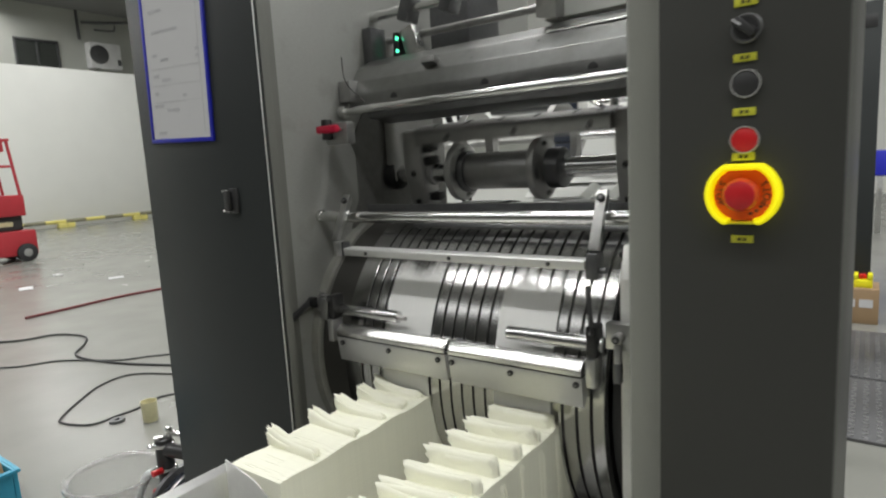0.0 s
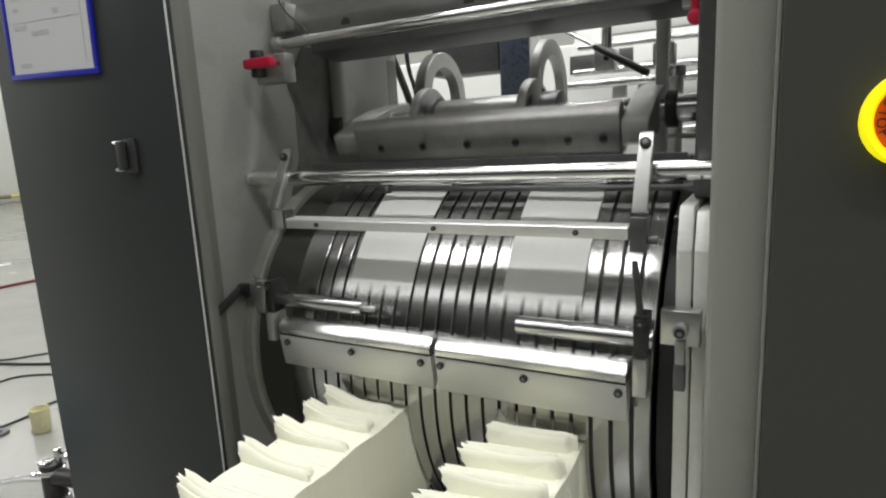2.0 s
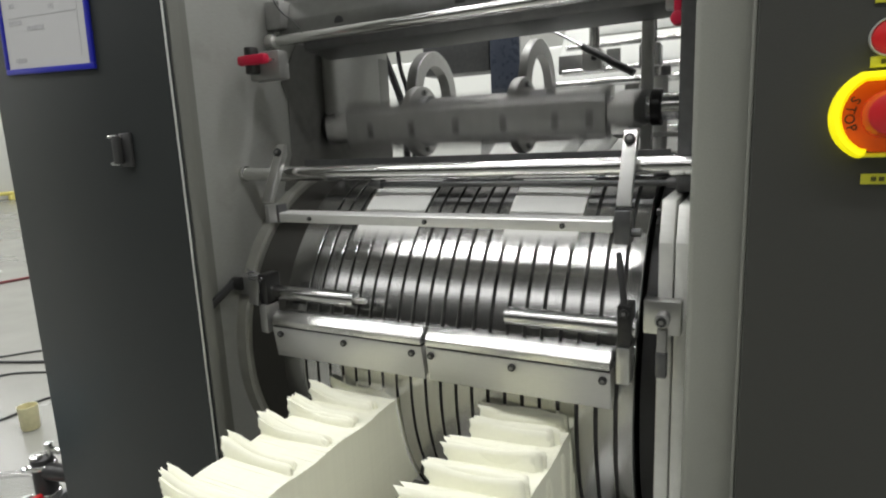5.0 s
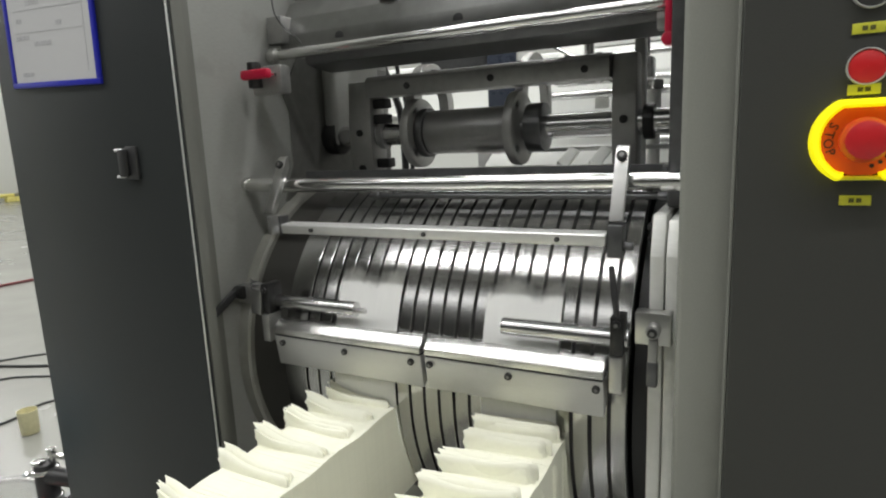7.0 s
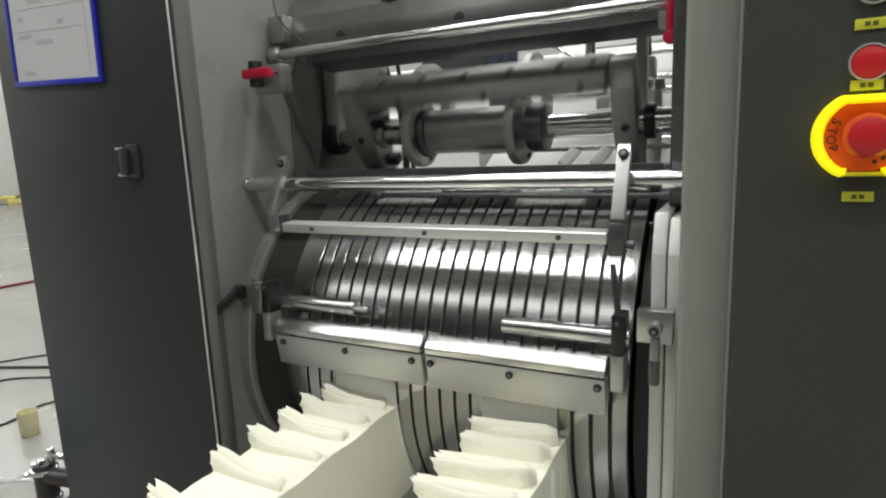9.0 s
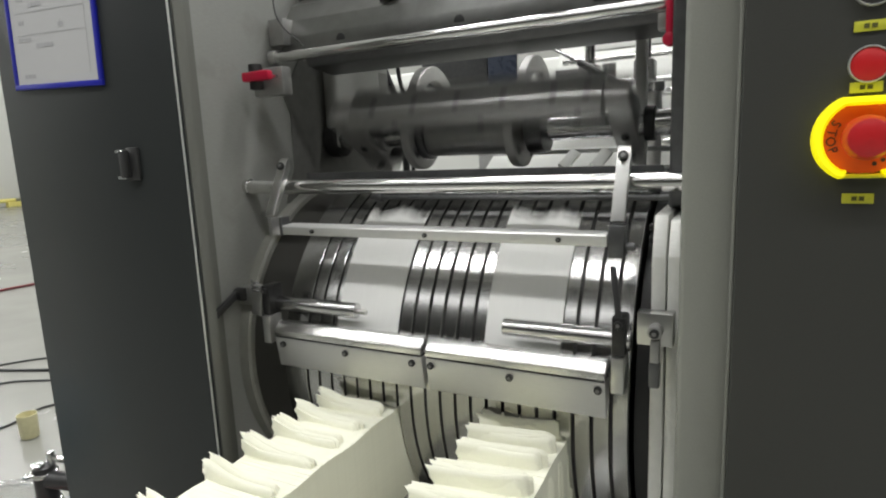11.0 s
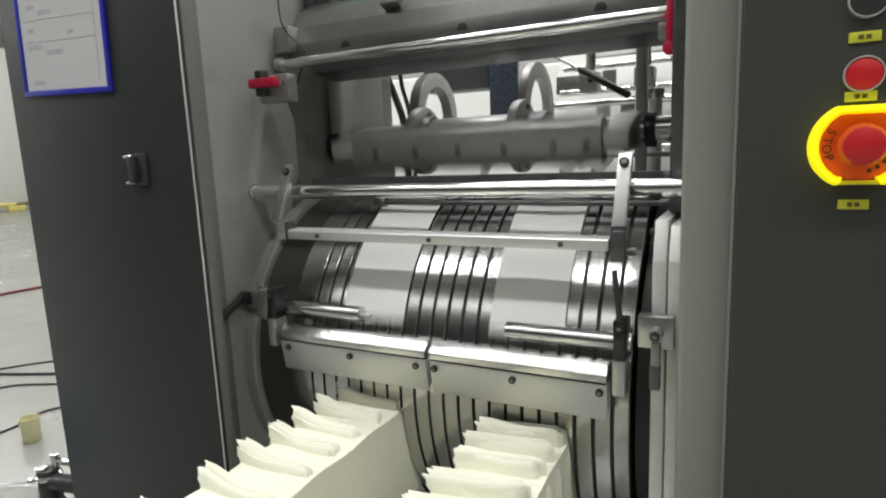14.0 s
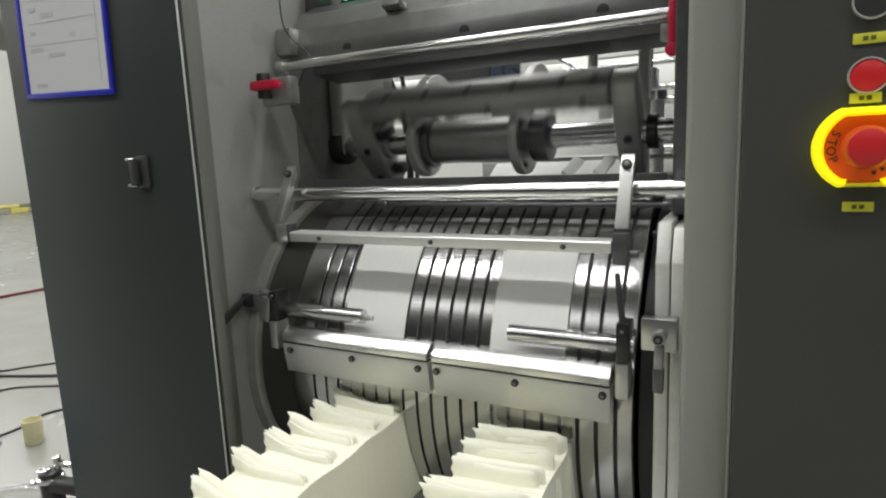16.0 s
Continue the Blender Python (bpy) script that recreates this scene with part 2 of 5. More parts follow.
def tube(points, r, seg=8, smooth=6):
    """A round cable through some points, rounded off between them."""
    pts = [Vector(p) for p in points]
    fine = []
    for i in range(len(pts) - 1):
        p0, p1, p2, p3 = pts[max(i - 1, 0)], pts[i], pts[i + 1], pts[min(i + 2, len(pts) - 1)]
        for k in range(smooth):
            t = k / smooth
            fine.append(0.5 * ((2 * p1) + (p2 - p0) * t + (2 * p0 - 5 * p1 + 4 * p2 - p3) * t * t + (3 * p1 - p0 - 3 * p2 + p3) * t ** 3))
    fine.append(pts[-1])
    bm = bmesh.new()
    rings = []
    for i, p in enumerate(fine):
        d = (fine[min(i + 1, len(fine) - 1)] - fine[max(i - 1, 0)]).normalized()
        u = d.cross(Vector((0, 0, 1)))
        u = u.normalized() if u.length > 1e-4 else Vector((1, 0, 0))
        v = d.cross(u)
        rings.append([bm.verts.new(p + r * (math.cos(2 * math.pi * j / seg) * u + math.sin(2 * math.pi * j / seg) * v)) for j in range(seg)])
    for a, b in zip(rings, rings[1:]):
        for j in range(seg):
            bm.faces.new((a[j], a[(j + 1) % seg], b[(j + 1) % seg], b[j]))
    bm.faces.new(rings[0])
    bm.faces.new(rings[-1][::-1])
    bmesh.ops.recalc_face_normals(bm, faces=bm.faces[:])
    return bm


def screw(p, out, r=0.006, parent=None, name="screw"):
    """A socket head screw at p, facing along out, with its dark hexagon socket."""
    p, out = Vector(p), Vector(out).normalized()
    s = part(name, cyl(p - out * 0.002, p + out * 0.004, r, 16, 0.0008), BLACK_STEEL, parent, "black socket head screw")
    part("socket", cyl(p + out * 0.0035, p + out * 0.0044, r * 0.5, 6, 0), DRUM_CORE, s)
    return s


# ---- the hall ----
solo("floor", box(-26, 12, -27, 16, G - 0.2, G, 0), FLOOR, (0, 0, G - 0.2), "pale grey glossy epoxy floor of the factory hall", "floor", kind="structure")
solo("ceiling", box(-26, 12, -27, 16, CEILING + 0.4, CEILING + 0.6, 0), CEIL, (0, 0, CEILING + 0.4), "grey sheet ceiling of the hall", "ceiling", kind="structure")
solo("wall_west", box(-23.3, -23.0, -27, 16, G, CEILING + 0.4, 0), HALL_WALL, (-23.1, 0, G), "grey-green plastered hall wall behind the partition", "wall", kind="structure")
solo("wall_east", box(11.7, 12, -27, 16, G, CEILING + 0.4, 0), HALL_WALL, (11.8, 0, G), "plain painted hall wall", "wall", kind="structure")
solo("wall_south", box(-23.0, 11.7, -27, -26.7, G, CEILING + 0.4, 0), HALL_WALL, (0, -26.9, G), "plain painted hall wall", "wall", kind="structure")
solo("wall_north", box(-23.0, 11.7, 15.7, 16, G, CEILING + 0.4, 0), WHITE_WALL, (0, 15.8, G), "white painted hall wall", "wall", kind="structure")
solo("wall_partition", box(-17.9, -17.7, -8, 15.7, G, 4.62, 0.01), WHITE_WALL, (-17.8, 4, G), "smooth white partition wall standing free in the hall", "wall", kind="structure")


def ceiling_lamp(y, watts, wide):
    lamp = thing("ceiling_lamp", (-7, y, CEILING), "long row of white tube lamps under the hall ceiling", "lamp", "rows of hall lamps")
    part("housing", box(-24.5, 10.5, y - wide / 2 - 0.09, y + wide / 2 + 0.09, CEILING + 0.02, CEILING + 0.10, 0.01), LAMP, lamp)
    for x in (-20, -7, 6):
        part("hanger", cyl((x, y, CEILING + 0.10), (x, y, CEILING + 0.405), 0.01, 8, 0), LAMP, lamp)
    data = bpy.data.lights.new("row_light", "AREA")
    data.shape, data.size, data.size_y, data.energy, data.color = "RECTANGLE", 34.0, wide, watts, (1.0, 1.0, 0.985)
    ob = new("row_light", data)
    ob.matrix_basis = pose(-7, y, CEILING - 0.01)
    return lamp


for row_y, row_w, row_wide in LAMP_ROWS:
    ceiling_lamp(row_y, row_w, row_wide)

# ---- the machine: cabinets and frame ----
FRONT = 0.757
WALL = -0.865


def left_cabinet():
    c = thing("machine_cabinet", (-1.03, 1.2, G), "charcoal painted steel cabinet of the folding machine, closed", "machine cabinet", "machine cabinets")
    part("body", box(-1.220, -0.895, FRONT + 0.012, 1.34, G + 0.06, 2.35, 0.006), CHARCOAL, c)
    part("front_panel", box(-1.228, -0.8125, FRONT, FRONT + 0.010, G + 0.08, 2.34, 0.003), CHARCOAL, c, "charcoal sheet steel door")
    part("edge_strip", box(-0.8122, -0.8106, FRONT + 0.0005, FRONT + 0.0035, G + 0.08, 2.34, 0.0006), ALU, c, "bare bright metal edge")
    part("plinth", box(-1.21, -0.90, FRONT + 0.03, 1.33, G, G + 0.06, 0.003), BLACK, c)
    part("door_return", box(-0.893, -0.8135, FRONT + 0.012, FRONT + 0.030, G + 0.08, 2.34, 0.002), EDGE_GREY, c, "grey inner door edge")
    latch = part("latch", box(-0.925, -0.901, FRONT - 0.006, FRONT - 0.0005, 1.436, 1.484, 0.002), BLACK, c, "black flush latch with bright pins")
    part("grip", box(-0.929, -0.916, FRONT - 0.016, FRONT - 0.006, 1.440, 1.480, 0.003), BLACK, latch)
    for z in (1.441, 1.479):
        part("pin", cyl((-0.937, FRONT - 0.012, z), (-0.920, FRONT - 0.012, z), 0.0022, 10, 0), PLATED, latch, "small bright pin")
    return c


def right_cabinet():
    c = thing("machine_cabinet", (-0.04, 1.2, G), "charcoal control column of the machine with push buttons on its front", "machine cabinet", "machine cabinets")
    part("front_panel", box(-0.1255, 0.050, FRONT, FRONT + 0.03, G + 0.05, 2.35, 0.004), CHARCOAL_R, c, "charcoal control panel")
    part("body", box(-0.1235, 0.046, FRONT + 0.031, 1.75, G, 2.34, 0.004), CHARCOAL_R, c)
    part("frame_post", box(-0.1745, -0.1240, 0.796, 1.74, G, 2.33, 0.006, seg=3), FRAME_GREY, c, "grey painted frame post beside the panel")
    part("seam", box(-0.1290, -0.1260, FRONT + 0.012, FRONT + 0.034, G + 0.05, 2.34, 0.0005), FRAME_GREY, c, "light seam of the panel")
    return c


def text_bars(parent, x0, x1, z, material, rows=1, h=0.004, y=FRONT - 0.0025, gap=0.0015):
    """Short plain bars in place of small writing."""
    n = max(2, int((x1 - x0) / (h * 1.5)))
    w = (x1 - x0) / n
    out = [box(x0 + i * w + gap / 2, x0 + (i + 1) * w - gap / 2, y - 0.0003, y, z - h / 2, z + h / 2, 0) for i in range(n)]
    return part("writing", join(*out), material, parent)


def small_label(z, x=-0.039):
    t = thing("name_label", (x, FRONT, z), "small yellow label strip with dark printing on the panel", "label", "yellow panel labels")
    part("strip", box(x - 0.0107, x + 0.0107, FRONT - 0.0016, FRONT - 0.0002, z - 0.0040, z + 0.0040, 0.0003), TAPE, t)
    text_bars(t, x - 0.005, x + 0.005, z, INK, h=0.0034, y=FRONT - 0.0017)


def push_button(z, colour, label, x=-0.038):
    t = thing("push_button", (x, FRONT, z), label, "push button", "panel buttons")
    ring = lathe_y([(0.0127, 0.0), (0.0141, 0.0), (0.0141, 0.0035), (0.0137, 0.0046), (0.0130, 0.0046), (0.0127, 0.003)], x, z)
    part("bezel", ring, ALU, t, "bright bezel ring")
    part("cap", lathe_y([(0.0002, -0.001), (0.0126, -0.001), (0.0126, 0.003), (0.0108, 0.0042), (0.0002, 0.0046)], x, z), colour, t)


def lathe_y(profile, x, z, seg=40, flat=0.0, start=0.0, sweep=360.0):
    """A closed profile of (r, height in front of the panel) turned round the panel's normal."""
    bm = bmesh.new()
    rings = []
    full = sweep >= 360
    for i in range(seg if full else seg + 1):
        a = radians(start + sweep * i / seg)
        ring = []
        for r, h in profile:
            dz = r * math.sin(a)
            if flat:
                dz = max(-flat * r / profile[1][0], min(flat * r / profile[1][0], dz))
            ring.append(bm.verts.new((x + r * math.cos(a), FRONT - h, z + dz)))
        rings.append(ring)
    k = len(profile)
    for i in range(seg):
        a, b = rings[i], rings[(i + 1) % len(rings)]
        for j in range(k):
            bm.faces.new((a[j], a[(j + 1) % k], b[(j + 1) % k], b[j]))
    if not full:
        bm.faces.new(rings[0])
        bm.faces.new(rings[-1][::-1])
    bmesh.ops.recalc_face_normals(bm, faces=bm.faces[:])
    return bm


def letters(text, x, z, size, a, material, parent, y):
    cu = bpy.data.curves.new("letter", "FONT")
    cu.body, cu.size, cu.align_x, cu.align_y, cu.extrude = text, size, "CENTER", "CENTER", 0.0002
    tmp = bpy.data.objects.new("letter", cu)
    me = bpy.data.meshes.new_from_object(tmp)
    bpy.data.objects.remove(tmp)
    me.transform(Matrix.Translation((x, y, z)) @ Matrix.Rotation(a, 4, "Y") @ Matrix.Rotation(radians(90), 4, "X"))
    me.transform(Matrix.Translation(-WHERE[parent]))
    me.materials.clear()
    me.materials.append(material)
    ob = new("letter", me)
    ob.parent = parent
    WHERE[ob] = WHERE[parent]


def emergency_stop():
    x, z = -0.038, 1.459
    t = thing("emergency_stop", (x, FRONT, z), "red mushroom emergency stop button in a yellow guard on the panel", "emergency stop")
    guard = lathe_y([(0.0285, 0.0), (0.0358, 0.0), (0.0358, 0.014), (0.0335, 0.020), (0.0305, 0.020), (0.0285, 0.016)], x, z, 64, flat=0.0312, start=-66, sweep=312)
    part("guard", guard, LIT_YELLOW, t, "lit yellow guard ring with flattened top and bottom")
    part("lower_lip", box(x - 0.0165, x + 0.0165, FRONT - 0.012, FRONT - 0.0004, z - 0.0312, z - 0.0280, 0.0012), YELLOW, t, "yellow lip under the opening of the guard")
    plate = part("legend_plate", lathe_y([(0.0002, 0.0), (0.0284, 0.0), (0.0284, 0.006), (0.0002, 0.006)], x, z, 48, flat=0.0275), ORANGE, t, "orange legend plate with black letters")
    for k, ch in enumerate("STOP"):
        a = radians(150 + 18 * k)
        letters(ch, x + 0.0228 * math.cos(a), z + 0.0228 * math.sin(a), 0.0095, -(a + radians(90)), BLACK, plate, FRONT - 0.0064)
    for k, ch in enumerate("STOP"):
        a = radians(28 - 18 * k)
        letters(ch, x + 0.0228 * math.cos(a), z + 0.0228 * math.sin(a), 0.0095, -(a - radians(90)) + math.pi, BLACK, plate, FRONT - 0.0064)
    for k in range(3):
        a = radians(-38 - 16 * k)
        part("arrow", lathe_y([(0.0002, 0.0062), (0.0016, 0.0062), (0.0016, 0.0066), (0.0002, 0.0066)], x + 0.0215 * math.cos(a), z + 0.0215 * math.sin(a), 12), BLACK, plate)
    part("stem", lathe_y([(0.0002, 0.004), (0.011, 0.004), (0.011, 0.016), (0.0002, 0.016)], x, z, 32), RED, t)
    part("mushroom", lathe_y([(0.0002, 0.014), (0.0150, 0.014), (0.0172, 0.018), (0.0168, 0.024), (0.0140, 0.029), (0.0085, 0.031), (0.0002, 0.0315)], x, z, 48), RED, t, "glossy red mushroom head")


def rotary_switch(z=1.625, x=-0.038):
    t = thing("rotary_switch", (x, FRONT, z), "black rotary selector switch with a white pointer", "switch")
    part("bezel", lathe_y([(0.0112, 0.0), (0.0146, 0.0), (0.0146, 0.0035), (0.0130, 0.0048), (0.0112, 0.0045)], x, z), DARK_STEEL, t)
    part("base", lathe_y([(0.0002, 0.0), (0.0111, 0.0), (0.0111, 0.005), (0.0002, 0.005)], x, z), BLACK, t)
    k = part("knob", box(x - 0.012, x + 0.012, FRONT - 0.018, FRONT - 0.005, z - 0.0045, z + 0.0045, 0.002, turn=(0, 40, 0)), BLACK, t)
    part("pointer", box(x - 0.0115, x - 0.002, FRONT - 0.0188, FRONT - 0.0179, z + 0.0036, z + 0.0056, 0, turn=(0, 40, 0)), PAPER, k, "white pointer line")


def document_holder():
    x0, x1, z0, z1 = -1.179, -0.957, 1.580, 1.885
    t = thing("document_holder", (-1.07, FRONT, 1.58), "blue plastic document frame with a printed sheet on the cabinet door", "document holder")
    y0, y1 = FRONT - 0.005, FRONT - 0.0004
    sheet_l, sheet_r = x0 + 0.009, x1 - 0.009
    part("frame", join(box(x0, x1, y0, y1, z0, z0 + 0.008, 0.001), box(x0, x1, y0, y1, z1 - 0.008, z1, 0.001),
                       box(x0, sheet_l, y0, y1, z0 + 0.0081, z1 - 0.0081, 0.001), box(sheet_r, x1, y0, y1, z0 + 0.0081, z1 - 0.0081, 0.001)), BLUE, t, "bright blue plastic frame")
    s = part("sheet", box(sheet_l + 0.0003, sheet_r - 0.0003, y0 + 0.002, y1 - 0.0006, z0 + 0.0083, z1 - 0.0083, 0), PAPER, t, "white printed form")
    yt = y0 + 0.0018
    for z, a, b in ((1.84, -1.15, -1.10), (1.80, -1.145, -1.05), (1.755, -1.15, -1.13), (1.745, -1.12, -1.09), (1.715, -1.15, -1.13), (1.705, -1.12, -1.085), (1.672, -1.05, -1.035),
                    (1.68, -1.15, -1.135), (1.655, -1.155, -1.12), (1.645, -1.11, -1.065), (1.60, -1.15, -1.12), (1.755, -0.995, -0.982), (1.742, -0.995, -0.982)):
        text_bars(s, a, b, z, PRINT, h=0.006, y=yt)
    for z in (1.728, 1.695, 1.662):
        part("rule", box(-1.155, -0.985, yt - 0.0002, yt, z - 0.0004, z + 0.0004, 0), PRINT, s)
    part("rule", box(-0.9835, -0.9825, yt - 0.0002, yt, 1.60, 1.84, 0), PRINT, s)
    t.rotation_euler[1] = radians(2.4)


left_cabinet()
right_cabinet()
document_holder()
for z in (1.651, 1.597, 1.543, 1.4975, 1.411):
    small_label(z)
push_button(1.571, BLACK, "black push button with a chrome ring on the panel")
push_button(1.5145, RED, "red push button with a chrome ring on the panel")
rotary_switch()
emergency_stop()

# ---- the folding section ----
CY, CZ, R = 1.159, 1.120, 0.300
DRUM_L, DRUM_R = -0.757, -0.2325
SHAFT_Y, SHAFT_Z = 1.160, 1.488


def side_frame():
    t = thing("side_frame", (WALL, 1.3, G), "grey steel side plate of the machine with bearing flange and bolts", "machine frame")
    part("plate", prism([(0.842, G), (0.842, 2.3), (1.9, 2.3), (1.9, 1.86), (1.385, 1.80), (1.385, 1.10), (1.9, 1.02), (1.9, G)], WALL - 0.028, WALL, 0.002), SIDE_STEEL, t)
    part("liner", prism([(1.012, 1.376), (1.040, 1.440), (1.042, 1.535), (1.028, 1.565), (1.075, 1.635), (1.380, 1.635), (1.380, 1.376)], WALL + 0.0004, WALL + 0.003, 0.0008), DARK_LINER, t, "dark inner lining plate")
    part("front_edge", box(WALL - 0.028, WALL + 0.003, 0.790, 0.8415, G, 2.3, 0.003), EDGE_GREY, t, "dark grey painted front edge")
    part("flange", lathe([(WALL + 0.0005, 0.235), (WALL + 0.0005, 0.292), (WALL + 0.020, 0.292), (WALL + 0.023, 0.288), (WALL + 0.023, 0.235)], CY, CZ), FLANGE, t, "round bearing flange")
    part("bearing_cover", lathe([(WALL + 0.0005, 0.02), (WALL + 0.0005, 0.2348), (WALL + 0.012, 0.2348), (WALL + 0.012, 0.02)], CY, CZ), DARK_STEEL, t)
    part("seal", lathe([(WALL + 0.0235, 0.17), (WALL + 0.0235, 0.280), (DRUM_L - 0.002, 0.280), (DRUM_L - 0.002, 0.17)], CY, CZ), SEAL, t, "dark drum seal")
    for y, z in ((0.915, 0.95), (1.06, 1.66), (0.93, 1.20)):
        part("bolt", cyl((WALL - 0.001, y, z), (WALL + 0.006, y, z), 0.007, 6, 0.001), BLACK_STEEL, t)
    part("boss", box(WALL + 0.0034, WALL + 0.035, 1.135, 1.30, 1.47, 1.66, 0.012, seg=4), SIDE_STEEL, t, "pale machined boss")
    part("hub", cyl((WALL + 0.0034, SHAFT_Y, SHAFT_Z), (WALL + 0.03, SHAFT_Y, SHAFT_Z), 0.034, 32, 0.003), BLACK_STEEL, t, "black bearing hub")
    return t


def right_frame():
    t = thing("side_frame", (-0.19, 1.3, G), "bright steel side plates standing beside the drum", "machine frame")
    for x0, x1, top in ((-0.2095, -0.1945, 1.380), (-0.1925, -0.178, 1.374)):
        part("plate", prism([(0.866, G), (0.866, 1.335), (0.884, top), (1.70, top), (1.70, G)], x0, x1, 0.0015), PLATE_EDGE, t, "bright machined plate edge")
    part("dark_plate", box(-0.2020, -0.1760, 0.945, 1.72, 1.3805, 2.3, 0.004, seg=3), DARK_STEEL, t, "dark upper plate")
    part("bearing", lathe([(-0.2290, 0.03), (-0.2290, 0.275), (-0.2100, 0.275), (-0.2100, 0.03)], CY, CZ), BLACK, t)
    for z in (1.366, 1.352):
        part("bolt", cyl((-0.2150, 0.884, z), (-0.2096, 0.884, z), 0.004, 6, 0.0005), BLACK_STEEL, t)
    return t


side_frame()
right_frame()

# the grooved drum, ring by ring
drum = thing("folding_drum", (0, CY, CZ), "large brushed steel drum with narrow dark grooves, turning", "drum")
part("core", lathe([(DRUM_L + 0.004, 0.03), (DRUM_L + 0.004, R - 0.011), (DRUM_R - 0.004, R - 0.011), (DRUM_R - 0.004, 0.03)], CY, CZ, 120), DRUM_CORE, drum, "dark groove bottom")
grooves = [-0.7135 + 0.02306 * i for i in range(21)]
edges = [DRUM_L] + grooves + [DRUM_R]
for a, b in zip(edges, edges[1:]):
    a, b = a + (0.0021 if a != DRUM_L else 0), b - (0.0021 if b != DRUM_R else 0)
    part("ring", lathe([(a, R - 0.05), (a, R - 0.0006), (a + 0.0006, R), (b - 0.0006, R), (b, R - 0.0006), (b, R - 0.05)], CY, CZ, 160), DRUM_STEEL, drum)


def sheet(x0, x1, seed):
    """One thin napkin sheet lying round the drum, built behind the zero angle."""
    rnd = random.Random(seed)
    bm = bmesh.new()
    nu, nv = 14, 44
    length = 45.0
    waves = [(rnd.uniform(0.5, 1.4), rnd.uniform(0, 6.3), rnd.uniform(0.5, 1.0)) for _ in range(3)]
    layers = []
    for lift in (0.0016, 0.0024):
        grid = []
        for j in range(nv + 1):
            v = j / nv
            row = []
            for i in range(nu + 1):
                u = i / nu
                tail = max(0.0, v - 0.62) / 0.38
                ragged = 1.6 * math.sin(u * 9 + seed) * tail ** 6 + 0.9 * rnd.uniform(-1, 1) * (v == 1)
                th = -length + length * v + ragged
                w = sum(a * math.sin(f * 5 * u + 7 * v * f + ph) for f, ph, a in waves) / 3
                bow = 0.0024 * (w + 1) * (0.45 + 0.8 * tail) + 0.0012 * tail ** 3 * (0.5 + 0.5 * math.sin(3.1 * u + seed))
                r = R + lift + max(0.0, bow)
                a = radians(th)
                row.append(bm.verts.new((x0 + (x1 - x0) * u, CY - r * math.cos(a), CZ + r * math.sin(a))))
            grid.append(row)
        layers.append(grid)
    for n, g in enumerate(layers):
        for j in range(nv):
            for i in range(nu):
                f = (g[j][i], g[j][i + 1], g[j + 1][i + 1], g[j + 1][i])
                bm.faces.new(f if n else f[::-1])
    lo, hi = layers
    rim = [(0, i) for i in range(nu)] + [(j, nu) for j in range(nv)] + [(nv, nu - i) for i in range(nu)] + [(nv - j, 0) for j in range(nv)]
    for (j0, i0), (j1, i1) in zip(rim, rim[1:] + rim[:1]):
        bm.faces.new((lo[j0][i0], lo[j1][i1], hi[j1][i1], hi[j0][i0]))
    bmesh.ops.recalc_face_normals(bm, faces=bm.faces[:])
    return bm


LANES = ((-0.657, -0.551), (-0.418, -0.316))
SHEETS = []
for lane, (x0, x1) in enumerate(LANES):
    for k in range(4):
        ob = solo("napkin_sheet", sheet(x0, x1, 11 * lane + k), TISSUE, (0, CY, CZ), "thin white tissue sheet carried round on the drum", "tissue sheet", "sheets on the drum")
        SHEETS.append((ob, 90.0 * k))


# ---- bars, knives and clamps in front of the drum ----
def knife(x0, x1, screws):
    t = thing("guide_knife", ((x0 + x1) / 2, 0.84, 1.19), "bright steel guide bar with black screws", "guide bar", "guide bars")
    part("blade", prism([(0.8232, 1.1955), (0.8300, 1.1500), (0.8330, 1.1500), (0.8480, 1.1650), (0.8440, 1.1955)], x0, x1, 0.0006), BLADE, t)
    part("bevel", prism([(0.8222, 1.1988), (0.8222, 1.2072), (0.8330, 1.2184), (0.8440, 1.2184), (0.8440, 1.1988)], x0 + 0.0005, x1 - 0.0005, 0.0004), MILLED, t, "bright ground bevel")
    for x in screws:
        screw((x, 0.8245, 1.1865), (0, -0.989, -0.148), 0.0047, t)
    part("joint", box(x0 + 0.001, x1 - 0.001, 0.8246, 0.8430, 1.1957, 1.1986, 0), BLACK_STEEL, t, "dark joint under the bevel")
    return t


knife(-0.7385, -0.4885, (-0.724, -0.611, -0.503))
knife(-0.482, -0.2515, (-0.475, -0.366, -0.2595))


def guide_rod(x0, x1, tip):
    t = thing("guide_rod", ((x0 + x1) / 2, 0.851, 1.242), "short polished steel rod held before the drum", "rod", "guide rods")
    part("rod", cyl((x0, 0.849, 1.2415), (x1, 0.849, 1.2415), 0.0110, 32, 0.0010), ROD_STEEL, t)
    if tip:
        part("pin", cyl((x1 + 0.0001, 0.849, 1.2405), (x1 + 0.016, 0.849, 1.2405), 0.004, 12, 0.001), PLATED, t, "thin end pin")


guide_rod(-0.748, -0.604, True)
guide_rod(-0.381, -0.2285, False)


